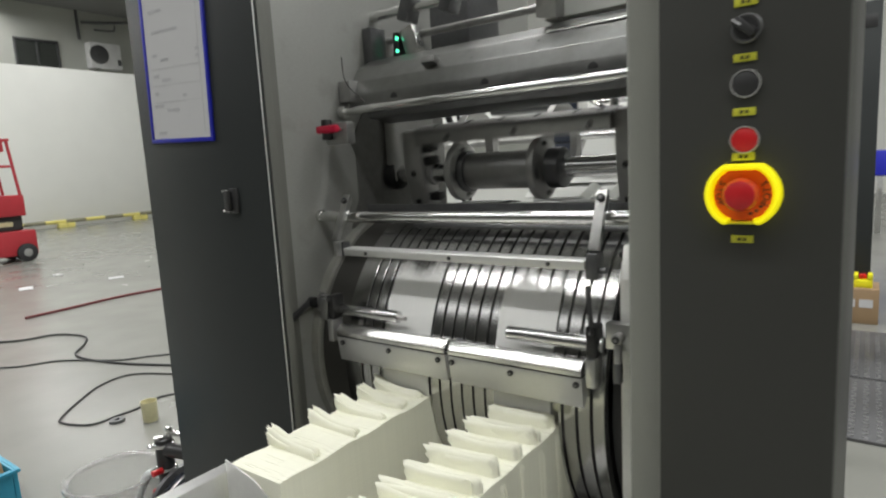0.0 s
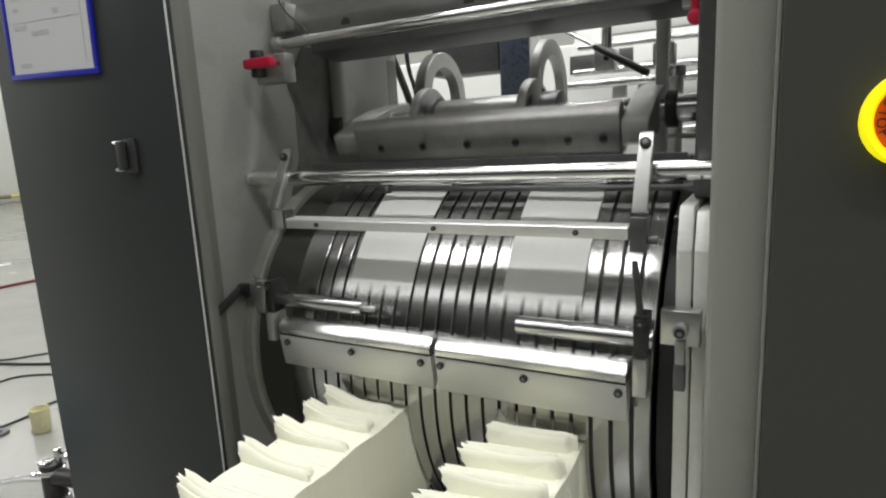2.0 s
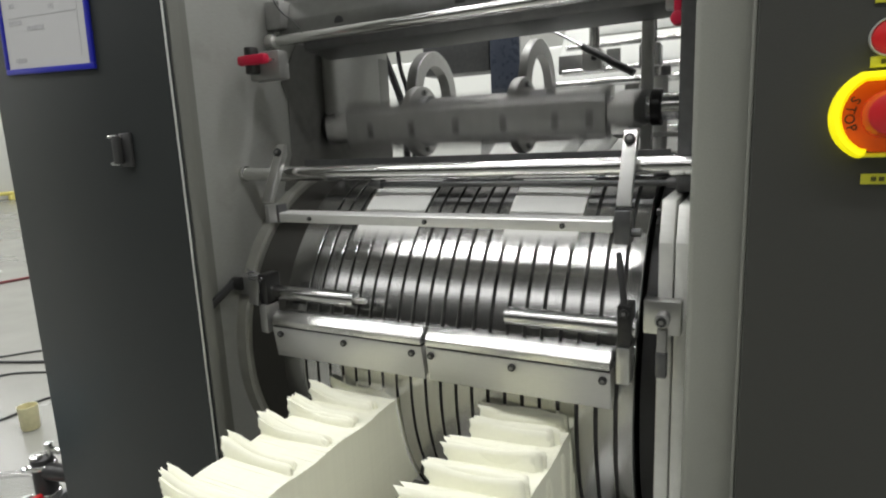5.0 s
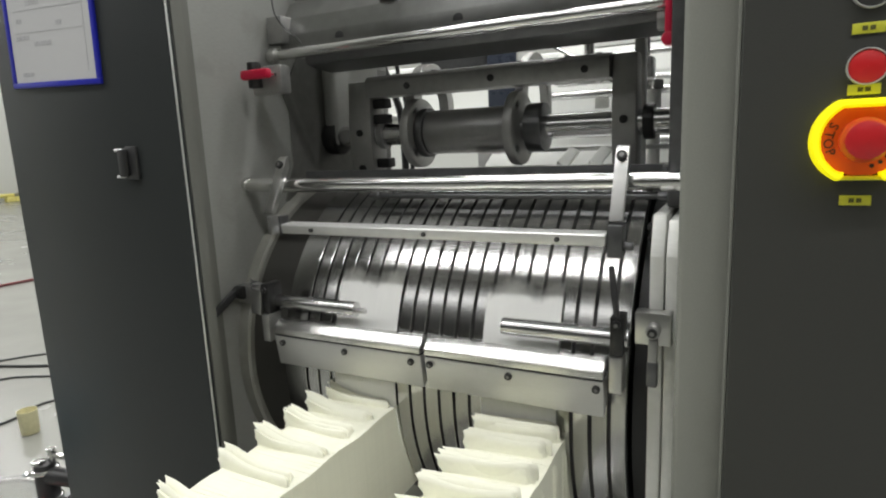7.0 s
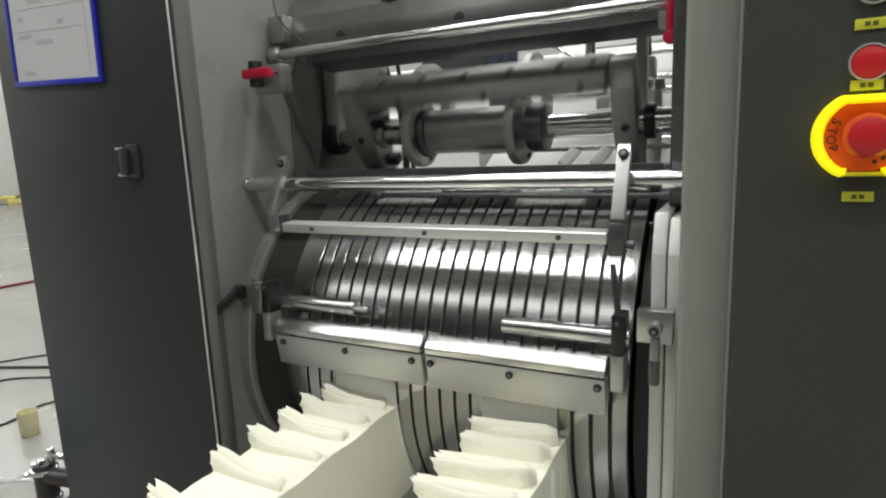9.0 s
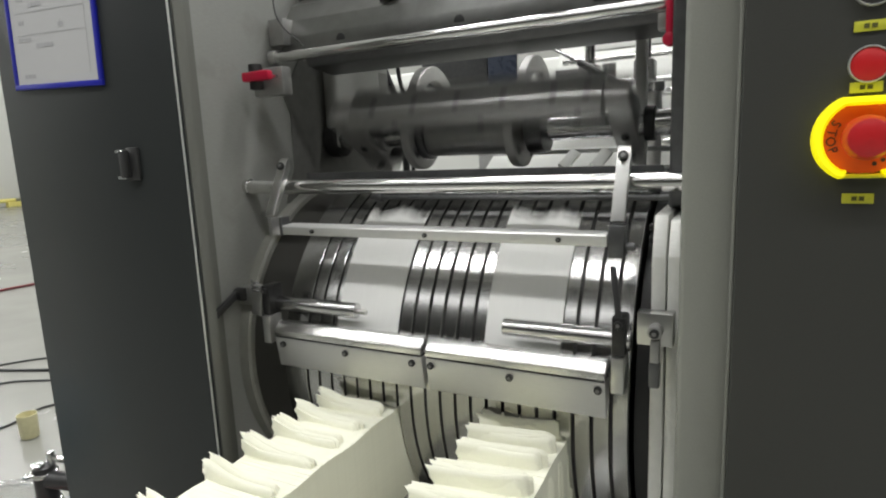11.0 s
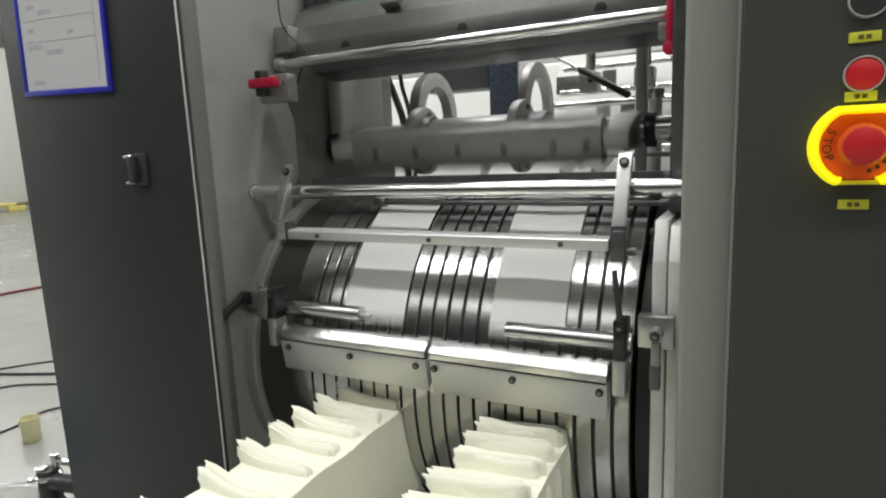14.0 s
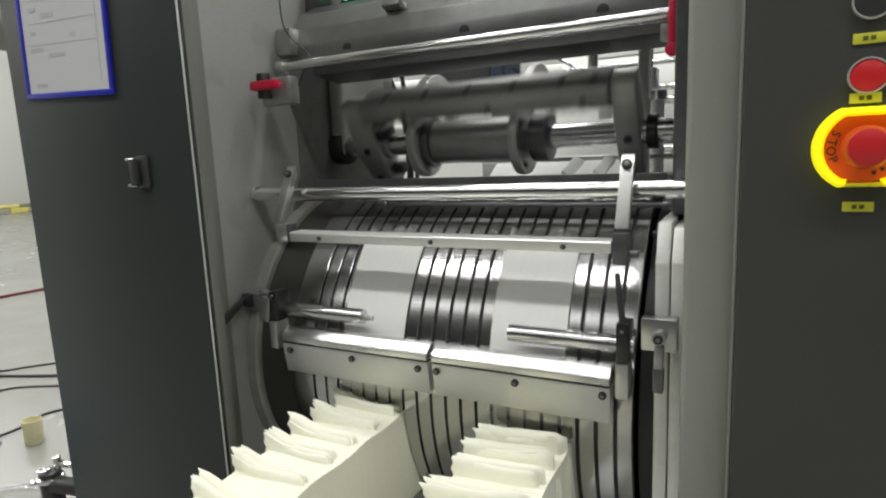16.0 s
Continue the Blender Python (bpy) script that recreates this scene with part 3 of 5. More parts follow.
def rod_clamp(x, sign):
    t = thing("rod_clamp", (x, 0.84, 1.22), "black clamp block with a bright steel foot", "clamp", "rod clamps")
    part("block", box(x - 0.0075, x + 0.0075, 0.828, 0.858, 1.2265, 1.272, 0.002), BLACK_STEEL, t)
    part("foot", box(x - 0.0070, x + 0.0070, 0.824, 0.852, 1.184, 1.226, 0.0015), PLATED if sign > 0 else GREY_STEEL, t, "steel foot")
    screw((x, 0.828, 1.2640), (0, -1, 0), 0.0045, t)
    return t


c1 = rod_clamp(-0.7555, -1)
part("ear", box(-0.788, -0.768, 0.832, 0.840, 1.222, 1.272, 0.002, turn=(0, 8, 0)), GREY_STEEL, c1, "bent steel ear")
part("spring", tube([(-0.772 + 0.007 * math.sin(k * 1.57), 0.826 + 0.004 * math.cos(k * 1.57), 1.262 + 0.0016 * k) for k in range(12)], 0.0012, 6, 3), DARK_STEEL, c1, "small coil spring")
c2 = rod_clamp(-0.2385, 1)
part("lever", box(-0.2465, -0.2395, 0.835, 0.841, 1.266, 1.328, 0.002, turn=(-12, -9, 0)), BLACK, c2, "black lever arm")


def locking_lever(x, y, z, plate):
    t = thing("locking_lever", (x, y, z), "clamping lever with a round hub on a square plate", "lever")
    part("plate", box(x - 0.0205, x + 0.0175, y + 0.010, y + 0.028, z - 0.0195, z + 0.0175, 0.0015), PLATED, t, "square steel plate")
    part("hub", cyl((x, y + 0.010, z), (x, y - 0.006, z), 0.0075, 28, 0.001), GREY_STEEL, t)
    screw((x, y - 0.006, z), (0, -1, 0), 0.0052, t)
    part("arm", box(x - 0.0048, x + 0.0048, y - 0.004, y + 0.005, z - 0.052, z - 0.0085, 0.002, turn=(0, 1, 0)), GREY_STEEL, t)
    part("grip", box(x - 0.0056, x + 0.0056, y - 0.006, y + 0.006, z - 0.062, z - 0.034, 0.002), DARK_STEEL, t, "dark lever grip")
    return t


locking_lever(-0.1995, 0.826, 1.261, True)


def wall_lever():
    t = thing("locking_lever", (WALL, 0.90, 1.24), "black clamping lever with a knurled knob on the side plate", "lever")
    part("stud", cyl((WALL + 0.004, 0.872, 1.241), (WALL + 0.022, 0.872, 1.241), 0.011, 20, 0.002), BLACK_STEEL, t)
    part("arm", box(WALL + 0.006, WALL + 0.014, 0.800, 0.872, 1.222, 1.234, 0.002, turn=(27, 0, 0)), BLACK, t)
    part("block", box(WALL + 0.003, WALL + 0.05, 0.875, 0.905, 1.222, 1.252, 0.003), GREY_STEEL, t)


wall_lever()


def cross_bar():
    t = thing("cross_bar", (-0.5, 0.921, 1.425), "thick polished round bar across the machine", "bar")
    part("bar", cyl((WALL - 0.004, 0.921, 1.4125), (-0.1760, 0.921, 1.4145), 0.0113, 40, 0), CHROME, t)
    for x in (WALL + 0.001,):
        part("collar", cyl((x, 0.921, 1.4135), (x + 0.008, 0.921, 1.4135), 0.0128, 32, 0.001), CHROME, t, "narrow bright collar")
    return t


cross_bar()


def hanger(x0, x1, side):
    t = thing("bar_hanger", ((x0 + x1) / 2, 0.9, 1.42), "flat steel hanger with a screw, holding the strip under the bar", "bracket", "bar hangers")
    part("plate", prism([(0.9075, 1.4560), (0.9130, 1.4590), (0.9140, 1.4420), (0.8740, 1.3720), (0.8660, 1.3740)], x0, x1, 0.0008), PLATED, t)
    screw(((x0 + x1) / 2, 0.9015, 1.4460), (0, -0.89, 0.45), 0.0062, t)
    low = 1.3320 if side else 1.3420
    b = part("block", prism([(0.8600, 1.3700), (0.8860, 1.3700), (0.8860, low), (0.8600, low)], x0 - 0.001 if side else x0 + 0.010, x1 + 0.001, 0.0015), DARK_STEEL if side else GREY_STEEL, t, "dark clamp block")
    if side:
        part("pin", cyl((x1 + 0.001, 0.868, 1.345), (x1 + 0.012, 0.868, 1.345), 0.005, 14, 0.001), DARK_STEEL, b)


hanger(-0.2555, -0.2400, 1)
hanger(-0.7770, -0.7610, 0)


def strip():
    t = thing("stripper_bar", (-0.5, 0.86, 1.353), "flat bright steel strip with three screws above the drum", "bar")
    part("strip", prism([(0.8555, 1.3580), (0.8575, 1.3597), (0.8800, 1.3610), (0.8800, 1.3580), (0.8600, 1.3462), (0.8570, 1.3458)], -0.736, -0.2572, 0.0006), ALU, t)
    for x in (-0.6795, -0.4925, -0.3130):
        screw((x, 0.8570, 1.3522), (0, -1, 0.05), 0.0032, t)
    part("end_tab", box(-0.741, -0.7362, 0.856, 0.874, 1.345, 1.372, 0.0008), DARK_STEEL, t)


strip()


def rear_rods():
    for (y, z, r, m, x0, x1) in ((0.985, 1.3900, 0.0042, DARK_STEEL, -0.66, -0.205), (1.06, 1.4150, 0.0060, DARK_STEEL, -0.78, -0.215)):
        t = thing("thin_rod", ((x0 + x1) / 2, y, z), "thin steel rod behind the cross bar", "rod", "thin rods")
        part("rod", cyl((x0, y, z), (x1, y, z), r, 20, 0.0005), m, t)
        for x in (x0 + 0.01, x1 - 0.012):
            part("collar", cyl((x, y, z), (x + 0.012, y, z), r + 0.003, 20, 0.0005), DARK_STEEL, t)


rear_rods()
solo("guard_plate", box(-0.800, -0.2150, 0.998, 1.003, 1.3950, 1.4310, 0.001), DARK_STEEL, (-0.5, 1.0, 1.41), "dark steel guard plate over the top of the drum", "guard plate")


def upper_beam():
    t = thing("upper_beam", (-0.5, 1.02, 1.65), "wide grey steel beam with dark screw holes across the machine top", "beam")
    part("face", prism([(1.0140, 1.6360), (1.0180, 1.6620), (1.0260, 1.6900), (1.0480, 1.7200), (1.0900, 1.7420), (1.1500, 1.7500), (1.1500, 1.7420), (1.0600, 1.7000), (1.0400, 1.6360)], -0.846, -0.1960, 0.0012), BEAM_STEEL, t)
    for x in (-0.7215, -0.5060, -0.3010):
        part("hole", cyl((x, 1.0155, 1.6480), (x, 1.0205, 1.6480), 0.0088, 20, 0.0005), BLACK, t, "dark screw hole")
    part("lip", box(-0.650, -0.618, 1.018, 1.040, 1.698, 1.712, 0.001, turn=(-25, 0, 0)), BEAM_STEEL, t)
    # Added polished strip in place of the lamp highlight on the beam's curve.
    part("glint_strip", prism([(1.0478, 1.7215), (1.0482, 1.7238), (1.0900, 1.7452), (1.0902, 1.7428)], -0.400, -0.1970, 0.0005), MILLED, t, "bright strip added for the lamp glint on the beam")
    part("end_block", box(-0.8600, -0.8280, 1.000, 1.035, 1.648, 1.692, 0.002), GREY_STEEL, t, "grey end block")
    part("underplate", prism([(1.0200, 1.6250), (1.0600, 1.6250), (1.1000, 1.6060), (1.0900, 1.6020), (1.0250, 1.6110)], -0.80, -0.2000, 0.001), DARK_STEEL, t, "dark plate under the beam")
    part("wire", tube([(-0.842, 0.998, 1.74), (-0.838, 0.996, 1.70), (-0.826, 1.000, 1.675), (-0.806, 1.008, 1.655), (-0.798, 1.012, 1.645)], 0.0013, 6), BLACK, t, "thin black wire")


def upper_bar():
    t = thing("upper_bar", (-0.5, 1.0, 1.63), "polished round bar under the upper beam", "bar")
    part("bar", cyl((-0.842, 1.0005, 1.6285), (-0.1800, 1.0005, 1.6285), 0.0088, 32, 0.001), CHROME, t)
    part("collar", cyl((-0.858, 1.0005, 1.6285), (-0.842, 1.0005, 1.6285), 0.0125, 24, 0.002), PLATED, t)
    part("end_clip", box(-0.2260, -0.2120, 1.002, 1.020, 1.598, 1.619, 0.002), PLATED, t, "small bright clip")


upper_beam()
upper_bar()


def red_handle(x, y, z, upright):
    t = thing("red_lever", (x, y, z), "red plastic clamping lever on a dark square block", "lever", "red levers")
    if upright:
        part("block", box(x - 0.004, x + 0.0265, y + 0.012, y + 0.030, z - 0.022, z + 0.030, 0.003), DARK_STEEL, t)
        part("lever", join(box(x - 0.0045, x + 0.0045, y - 0.004, y + 0.010, z - 0.020, z + 0.038, 0.003), cyl((x, y - 0.005, z - 0.020), (x, y + 0.011, z - 0.020), 0.0080, 24, 0.002)), RED_LEVER, t, "red lever")
    else:
        part("block", box(WALL + 0.024, x + 0.034, y + 0.006, y + 0.030, z - 0.030, z + 0.014, 0.004), GREY_STEEL, t)
        part("lever", join(box(x - 0.030, x + 0.026, y - 0.018, y - 0.004, z - 0.0075, z + 0.0075, 0.004)), RED_LEVER, t, "red lever")
        part("hub", cyl((x - 0.012, y - 0.003, z - 0.020), (x - 0.012, y - 0.003, z + 0.020), 0.011, 20, 0.002), BLACK_STEEL, t)
        part("pin", cyl((x + 0.024, y - 0.002, z - 0.002), (x + 0.030, y - 0.002, z - 0.002), 0.003, 12, 0), CHROME, t)


red_handle(-0.812, 0.926, 1.588, False)
red_handle(-0.2085, 0.975, 1.602, True)

# the drive shaft with its sleeve, the rocking beam on two arms, and the open rings behind
rotor = thing("drive_shaft", (0, SHAFT_Y, SHAFT_Z), "turning steel shaft with a dull grey sleeve and collars", "shaft")
part("shaft", cyl((WALL + 0.031, SHAFT_Y, SHAFT_Z), (-0.2030, SHAFT_Y, SHAFT_Z), 0.0200, 32, 0), ROD_STEEL, rotor, "polished shaft")
part("sleeve", cyl((-0.634, SHAFT_Y, SHAFT_Z), (-0.475, SHAFT_Y, SHAFT_Z), 0.0390, 48, 0.003), GREY_STEEL, rotor, "dull grey sleeve")
for x0, x1, r, m in ((-0.650, -0.6345, 0.0440, DARK_STEEL), (-0.4475, -0.418, 0.0400, DARK_STEEL), (-0.742, -0.730, 0.0260, GREY_STEEL), (-0.262, -0.246, 0.0270, BLACK_STEEL)):
    part("collar", cyl((x0, SHAFT_Y, SHAFT_Z), (x1, SHAFT_Y, SHAFT_Z), r, 40, 0.002), m, rotor, "round collar")
for x0, x1 in ((-0.668, -0.6505), (-0.4745, -0.458)):
    f = part("flange", cyl((x0, SHAFT_Y, SHAFT_Z), (x1, SHAFT_Y, SHAFT_Z), 0.0620, 56, 0.003), PALE_STEEL, rotor, "flat round flange")
    for k in range(4):
        a = radians(45 + 90 * k)
        p = (SHAFT_Y + 0.050 * math.cos(a), SHAFT_Z + 0.050 * math.sin(a))
        part("bolt", cyl((x1 - 0.001, *p), (x1 + 0.004, *p), 0.005, 8, 0), BLACK_STEEL, f)

rocker = thing("rocking_beam", (0, SHAFT_Y, SHAFT_Z), "broad grey beam on two flat arms, rocking round the shaft", "beam")
part("beam", prism([(SHAFT_Y - 0.036, SHAFT_Z + 0.069), (SHAFT_Y - 0.036, SHAFT_Z + 0.098), (SHAFT_Y - 0.028, SHAFT_Z + 0.106), (SHAFT_Y + 0.028, SHAFT_Z + 0.106),
                      (SHAFT_Y + 0.036, SHAFT_Z + 0.098), (SHAFT_Y + 0.036, SHAFT_Z + 0.069)], -0.7495, -0.3075, 0.002), GREY_STEEL, rocker, "broad flat grey beam")
for x0, x1, top, m in ((-0.800, -0.750, 0.100, PALE_STEEL), (-0.307, -0.270, 0.104, PALE_STEEL)):
    arm = part("arm", prism([(SHAFT_Y - 0.020, SHAFT_Z - 0.094), (SHAFT_Y - 0.026, SHAFT_Z - 0.020), (SHAFT_Y - 0.026, SHAFT_Z + 0.025), (SHAFT_Y - 0.017, SHAFT_Z + top),
                             (SHAFT_Y + 0.017, SHAFT_Z + top), (SHAFT_Y + 0.028, SHAFT_Z + 0.025), (SHAFT_Y + 0.028, SHAFT_Z - 0.020), (SHAFT_Y + 0.020, SHAFT_Z - 0.094)], x0, x1, 0.003), m, rocker, "flat steel arm")
    for dz in (0.006, -0.060):
        p = SHAFT_Z + dz
        part("screw", cyl(((x0 + x1) / 2, SHAFT_Y - 0.030, p), ((x0 + x1) / 2, SHAFT_Y - 0.0215, p), 0.0065, 16, 0.001), BLACK_STEEL, arm)
for dz in (0.058, 0.030, -0.052):
    part("clip", box(-0.7495, -0.722, SHAFT_Y - 0.016, SHAFT_Y + 0.010, SHAFT_Z + dz - 0.009, SHAFT_Z + dz + 0.009, 0.003), BLACK_STEEL, rocker, "black clip")
for x in (-0.70, -0.62, -0.54, -0.46, -0.38, -0.33):
    part("screw", cyl((x, SHAFT_Y - 0.006, SHAFT_Z + 0.105), (x, SHAFT_Y - 0.006, SHAFT_Z + 0.109), 0.006, 14, 0.0008), BLACK_STEEL, rocker)
for x in (-0.66, -0.50, -0.345):
    part("screw", cyl((x, SHAFT_Y - 0.0365, SHAFT_Z + 0.084), (x, SHAFT_Y - 0.0395, SHAFT_Z + 0.084), 0.006, 14, 0.0008), BLACK_STEEL, rocker)


def open_ring(x0, x1):
    t = thing("open_ring", ((x0 + x1) / 2, 1.29, 1.451), "open grey steel ring standing behind the drive shaft", "ring", "open rings")
    part("ring", lathe([(x0, 0.060), (x0, 0.0865), (x0 + 0.0015, 0.088), (x1 - 0.0015, 0.088), (x1, 0.0865), (x1, 0.060)], 1.29, 1.539, 72), PALE_STEEL, t)
    part("foot", box(x0 + 0.002, x1 - 0.002, 1.280, 1.302, 1.4512, 1.475, 0.002), DARK_STEEL, t)


open_ring(-0.714, -0.692)
open_ring(-0.489, -0.473)
post = thing("upright_bar", (-0.27, 1.235, 1.39), "flat bright upright bar beside the shaft end", "bar")
part("bar", box(-0.285, -0.268, 1.200, 1.225, 1.370, 1.640, 0.003), PLATE_EDGE, post)
part("head", box(-0.291, -0.262, 1.196, 1.232, 1.6402, 1.668, 0.003), GREY_STEEL, post)

# ---- the napkin stacks and their table ----
TABLE = 0.955


def delivery_table():
    t = thing("delivery_table", (-0.48, 0.5, G), "grey steel delivery table with side rails before the drum", "table")
    part("top", box(-0.70, -0.27, 0.10, 0.8950, TABLE - 0.012, TABLE, 0.002), GREY_STEEL, t)
    part("rail", box(-0.702, -0.676, 0.10, 0.5450, TABLE + 0.0005, 1.0820, 0.002), ALU, t, "bright side rail")
    for x in (-0.68, -0.30):
        for y in (0.14, 0.78):
            part("leg", box(x - 0.02, x + 0.02, y - 0.02, y + 0.02, G, TABLE - 0.0125, 0.002), FRAME_GREY, t)


delivery_table()


def napkin_mesh(seed, raised, sag=(0.006, 0.011)):
    """A folded napkin standing on edge: a soft slab with a torn side; a raised one has a drooping, wavy rim."""
    rnd = random.Random(seed)
    bm = bmesh.new()
    w, h, th = 0.107, 0.148 if raised else 0.1435, 0.0042
    levels = (0, 0.45, 0.72, 0.80, 0.84, 0.88, 0.92, 0.96, 1.0) if raised else (0, 0.45, 0.75, 0.93, 1.0)
    nx, nz = 14, len(levels) - 1
    ph, amp = rnd.uniform(0, 6.3), rnd.uniform(0.0004, 0.0012)
    tip, inset, droop = rnd.uniform(0.2, 1.0), rnd.uniform(0.88, 0.97), rnd.uniform(*sag)
    torn = [rnd.uniform(-0.0015, 0.0030) if (k % 2) else rnd.uniform(0.0005, 0.0075) for k in range(nz + 1)]
    cols = []
    for face in (0, 1):
        grid = []
        for k, v in enumerate(levels):
            row = []
            for i in range(nx + 1):
                u = i / nx
                up = max(0.0, v - 0.78) / 0.22
                x = (u - 0.5) * w
                z = h * v
                if raised:
                    if up:
                        x = -0.5 * w + u * w * (1 - (1 - inset) * min(1.0, 2.5 * up) - 0.03 * tip * up * up)
                    x -= torn[k] * (i == 0) * (0.25 + up) + 0.006 * tip * up * max(0.0, 0.30 - u) / 0.30
                    z += up * (0.004 * tip * max(0.0, 0.25 - u) / 0.25 - droop * (1 - (1 - u) ** 2) - 0.003 * math.sin(math.pi * u) + amp * math.sin(5 * u + ph))
                    if i == nx:
                        z -= 0.0025 * up
                elif k == nz:
                    z += 0.5 * amp * math.sin(4 * u + ph)
                edge = (0.55 if raised else 0.15) * (k == nz) + 0.35 * (i in (0, nx)) * raised
                y = (face - 0.5) * th * (1 - min(0.8, edge))
                if raised:
                    y += up * (0.0030 * math.sin(2.6 * u + ph) + 0.0016 * math.sin(6.1 * u + 2 * ph)) + 0.004 * up * up * tip
                row.append(bm.verts.new((x, y, z)))
            grid.append(row)
        cols.append(grid)
    for g in cols:
        for k in range(nz):
            for i in range(nx):
                bm.faces.new((g[k][i], g[k][i + 1], g[k + 1][i + 1], g[k + 1][i]))
    f, b = cols
    for i in range(nx):
        bm.faces.new((f[nz][i], f[nz][i + 1], b[nz][i + 1], b[nz][i]))
        bm.faces.new((f[0][i], f[0][i + 1], b[0][i + 1], b[0][i]))
    for k in range(nz):
        for i in (0, nx):
            bm.faces.new((f[k][i], f[k + 1][i], b[k + 1][i], b[k][i]))
    bmesh.ops.recalc_face_normals(bm, faces=bm.faces[:])
    return mesh_of("napkin", bm, NAPKIN, angle=80)


FLAT = [napkin_mesh(40 + k, False) for k in range(8)]
TALL = [napkin_mesh(80 + k, True) for k in range(12)]
LEVEL = [napkin_mesh(120 + k, True, (-0.005, 0.0)) for k in range(12)]


def stack(x, peaks, near, far, seed, label, tall, shift=0.0, skew=0.0):
    """Napkins standing in a row; at each peak a handful of them stick out above the rest."""
    rnd = random.Random(seed)
    t = thing("napkin_stack", (x, 0, TABLE + 0.0005), label, "napkin stack", "napkin stacks")
    y = near
    while y < far:
        d = min((y - p for p in peaks if y - p > -0.004), default=1.0) + 0.004
        up = 0 <= d < 0.0175
        ob = new("napkin", rnd.choice(FLAT))
        ob.parent = t
        ob.matrix_basis = pose(0.0004 * math.sin(25 * y), y, 0.0015 * math.sin(60 * y), 1.0, 0, 0)
        if up:
            ob = new("napkin", rnd.choice(tall))
            ob.parent = t
            rise = 0.0170 - 0.20 * d + rnd.uniform(-0.0030, 0.0014)
            ob.matrix_basis = pose(shift + rnd.uniform(-0.0034, -0.0010), y, rise, rnd.uniform(3.2, 4.6), rnd.uniform(-0.3, 0.6), skew + rnd.uniform(-0.4, 0.4))
            y += 0.0026
        else:
            y += 0.0030
    return t


STACKS = [
    stack(-0.606, (0.607, 0.686, 0.748, 0.804, 0.850, 0.897, 0.950, 0.996), 0.530, 1.02, 5, "long row of folded cream paper napkins standing on edge", TALL),
    stack(-0.359, (0.538, 0.588, 0.637, 0.688, 0.740, 0.793, 0.848, 0.888, 0.930, 0.976), 0.500, 1.02, 6, "row of folded cream paper napkins standing on edge", LEVEL, 0.003, 7.0),
]
pusher = thing("stack_support", (-0.60, 0.52, TABLE + 0.0005), "bent grey sheet steel plate holding the napkin row upright", "support plate")
bm = bmesh.new()
v = [bm.verts.new(p) for p in ((-0.664, 0.522, TABLE + 0.002), (-0.545, 0.522, TABLE + 0.002), (-0.545, 0.522, TABLE + 0.105), (-0.600, 0.522, TABLE + 0.138), (-0.664, 0.522, TABLE + 0.152))]
f = bm.faces.new(v)
ext = bmesh.ops.extrude_face_region(bm, geom=[f])
bmesh.ops.translate(bm, verts=[e for e in ext["geom"] if isinstance(e, bmesh.types.BMVert)], vec=(0, -0.002, 0))
bmesh.ops.recalc_face_normals(bm, faces=bm.faces[:])
part("plate", bm, ALU, pusher)
part("foot", box(-0.66, -0.55, 0.480, 0.519, TABLE + 0.001, TABLE + 0.004, 0.0005), PLATED, pusher)

# ---- behind the rotor: the rear part of the machine ----


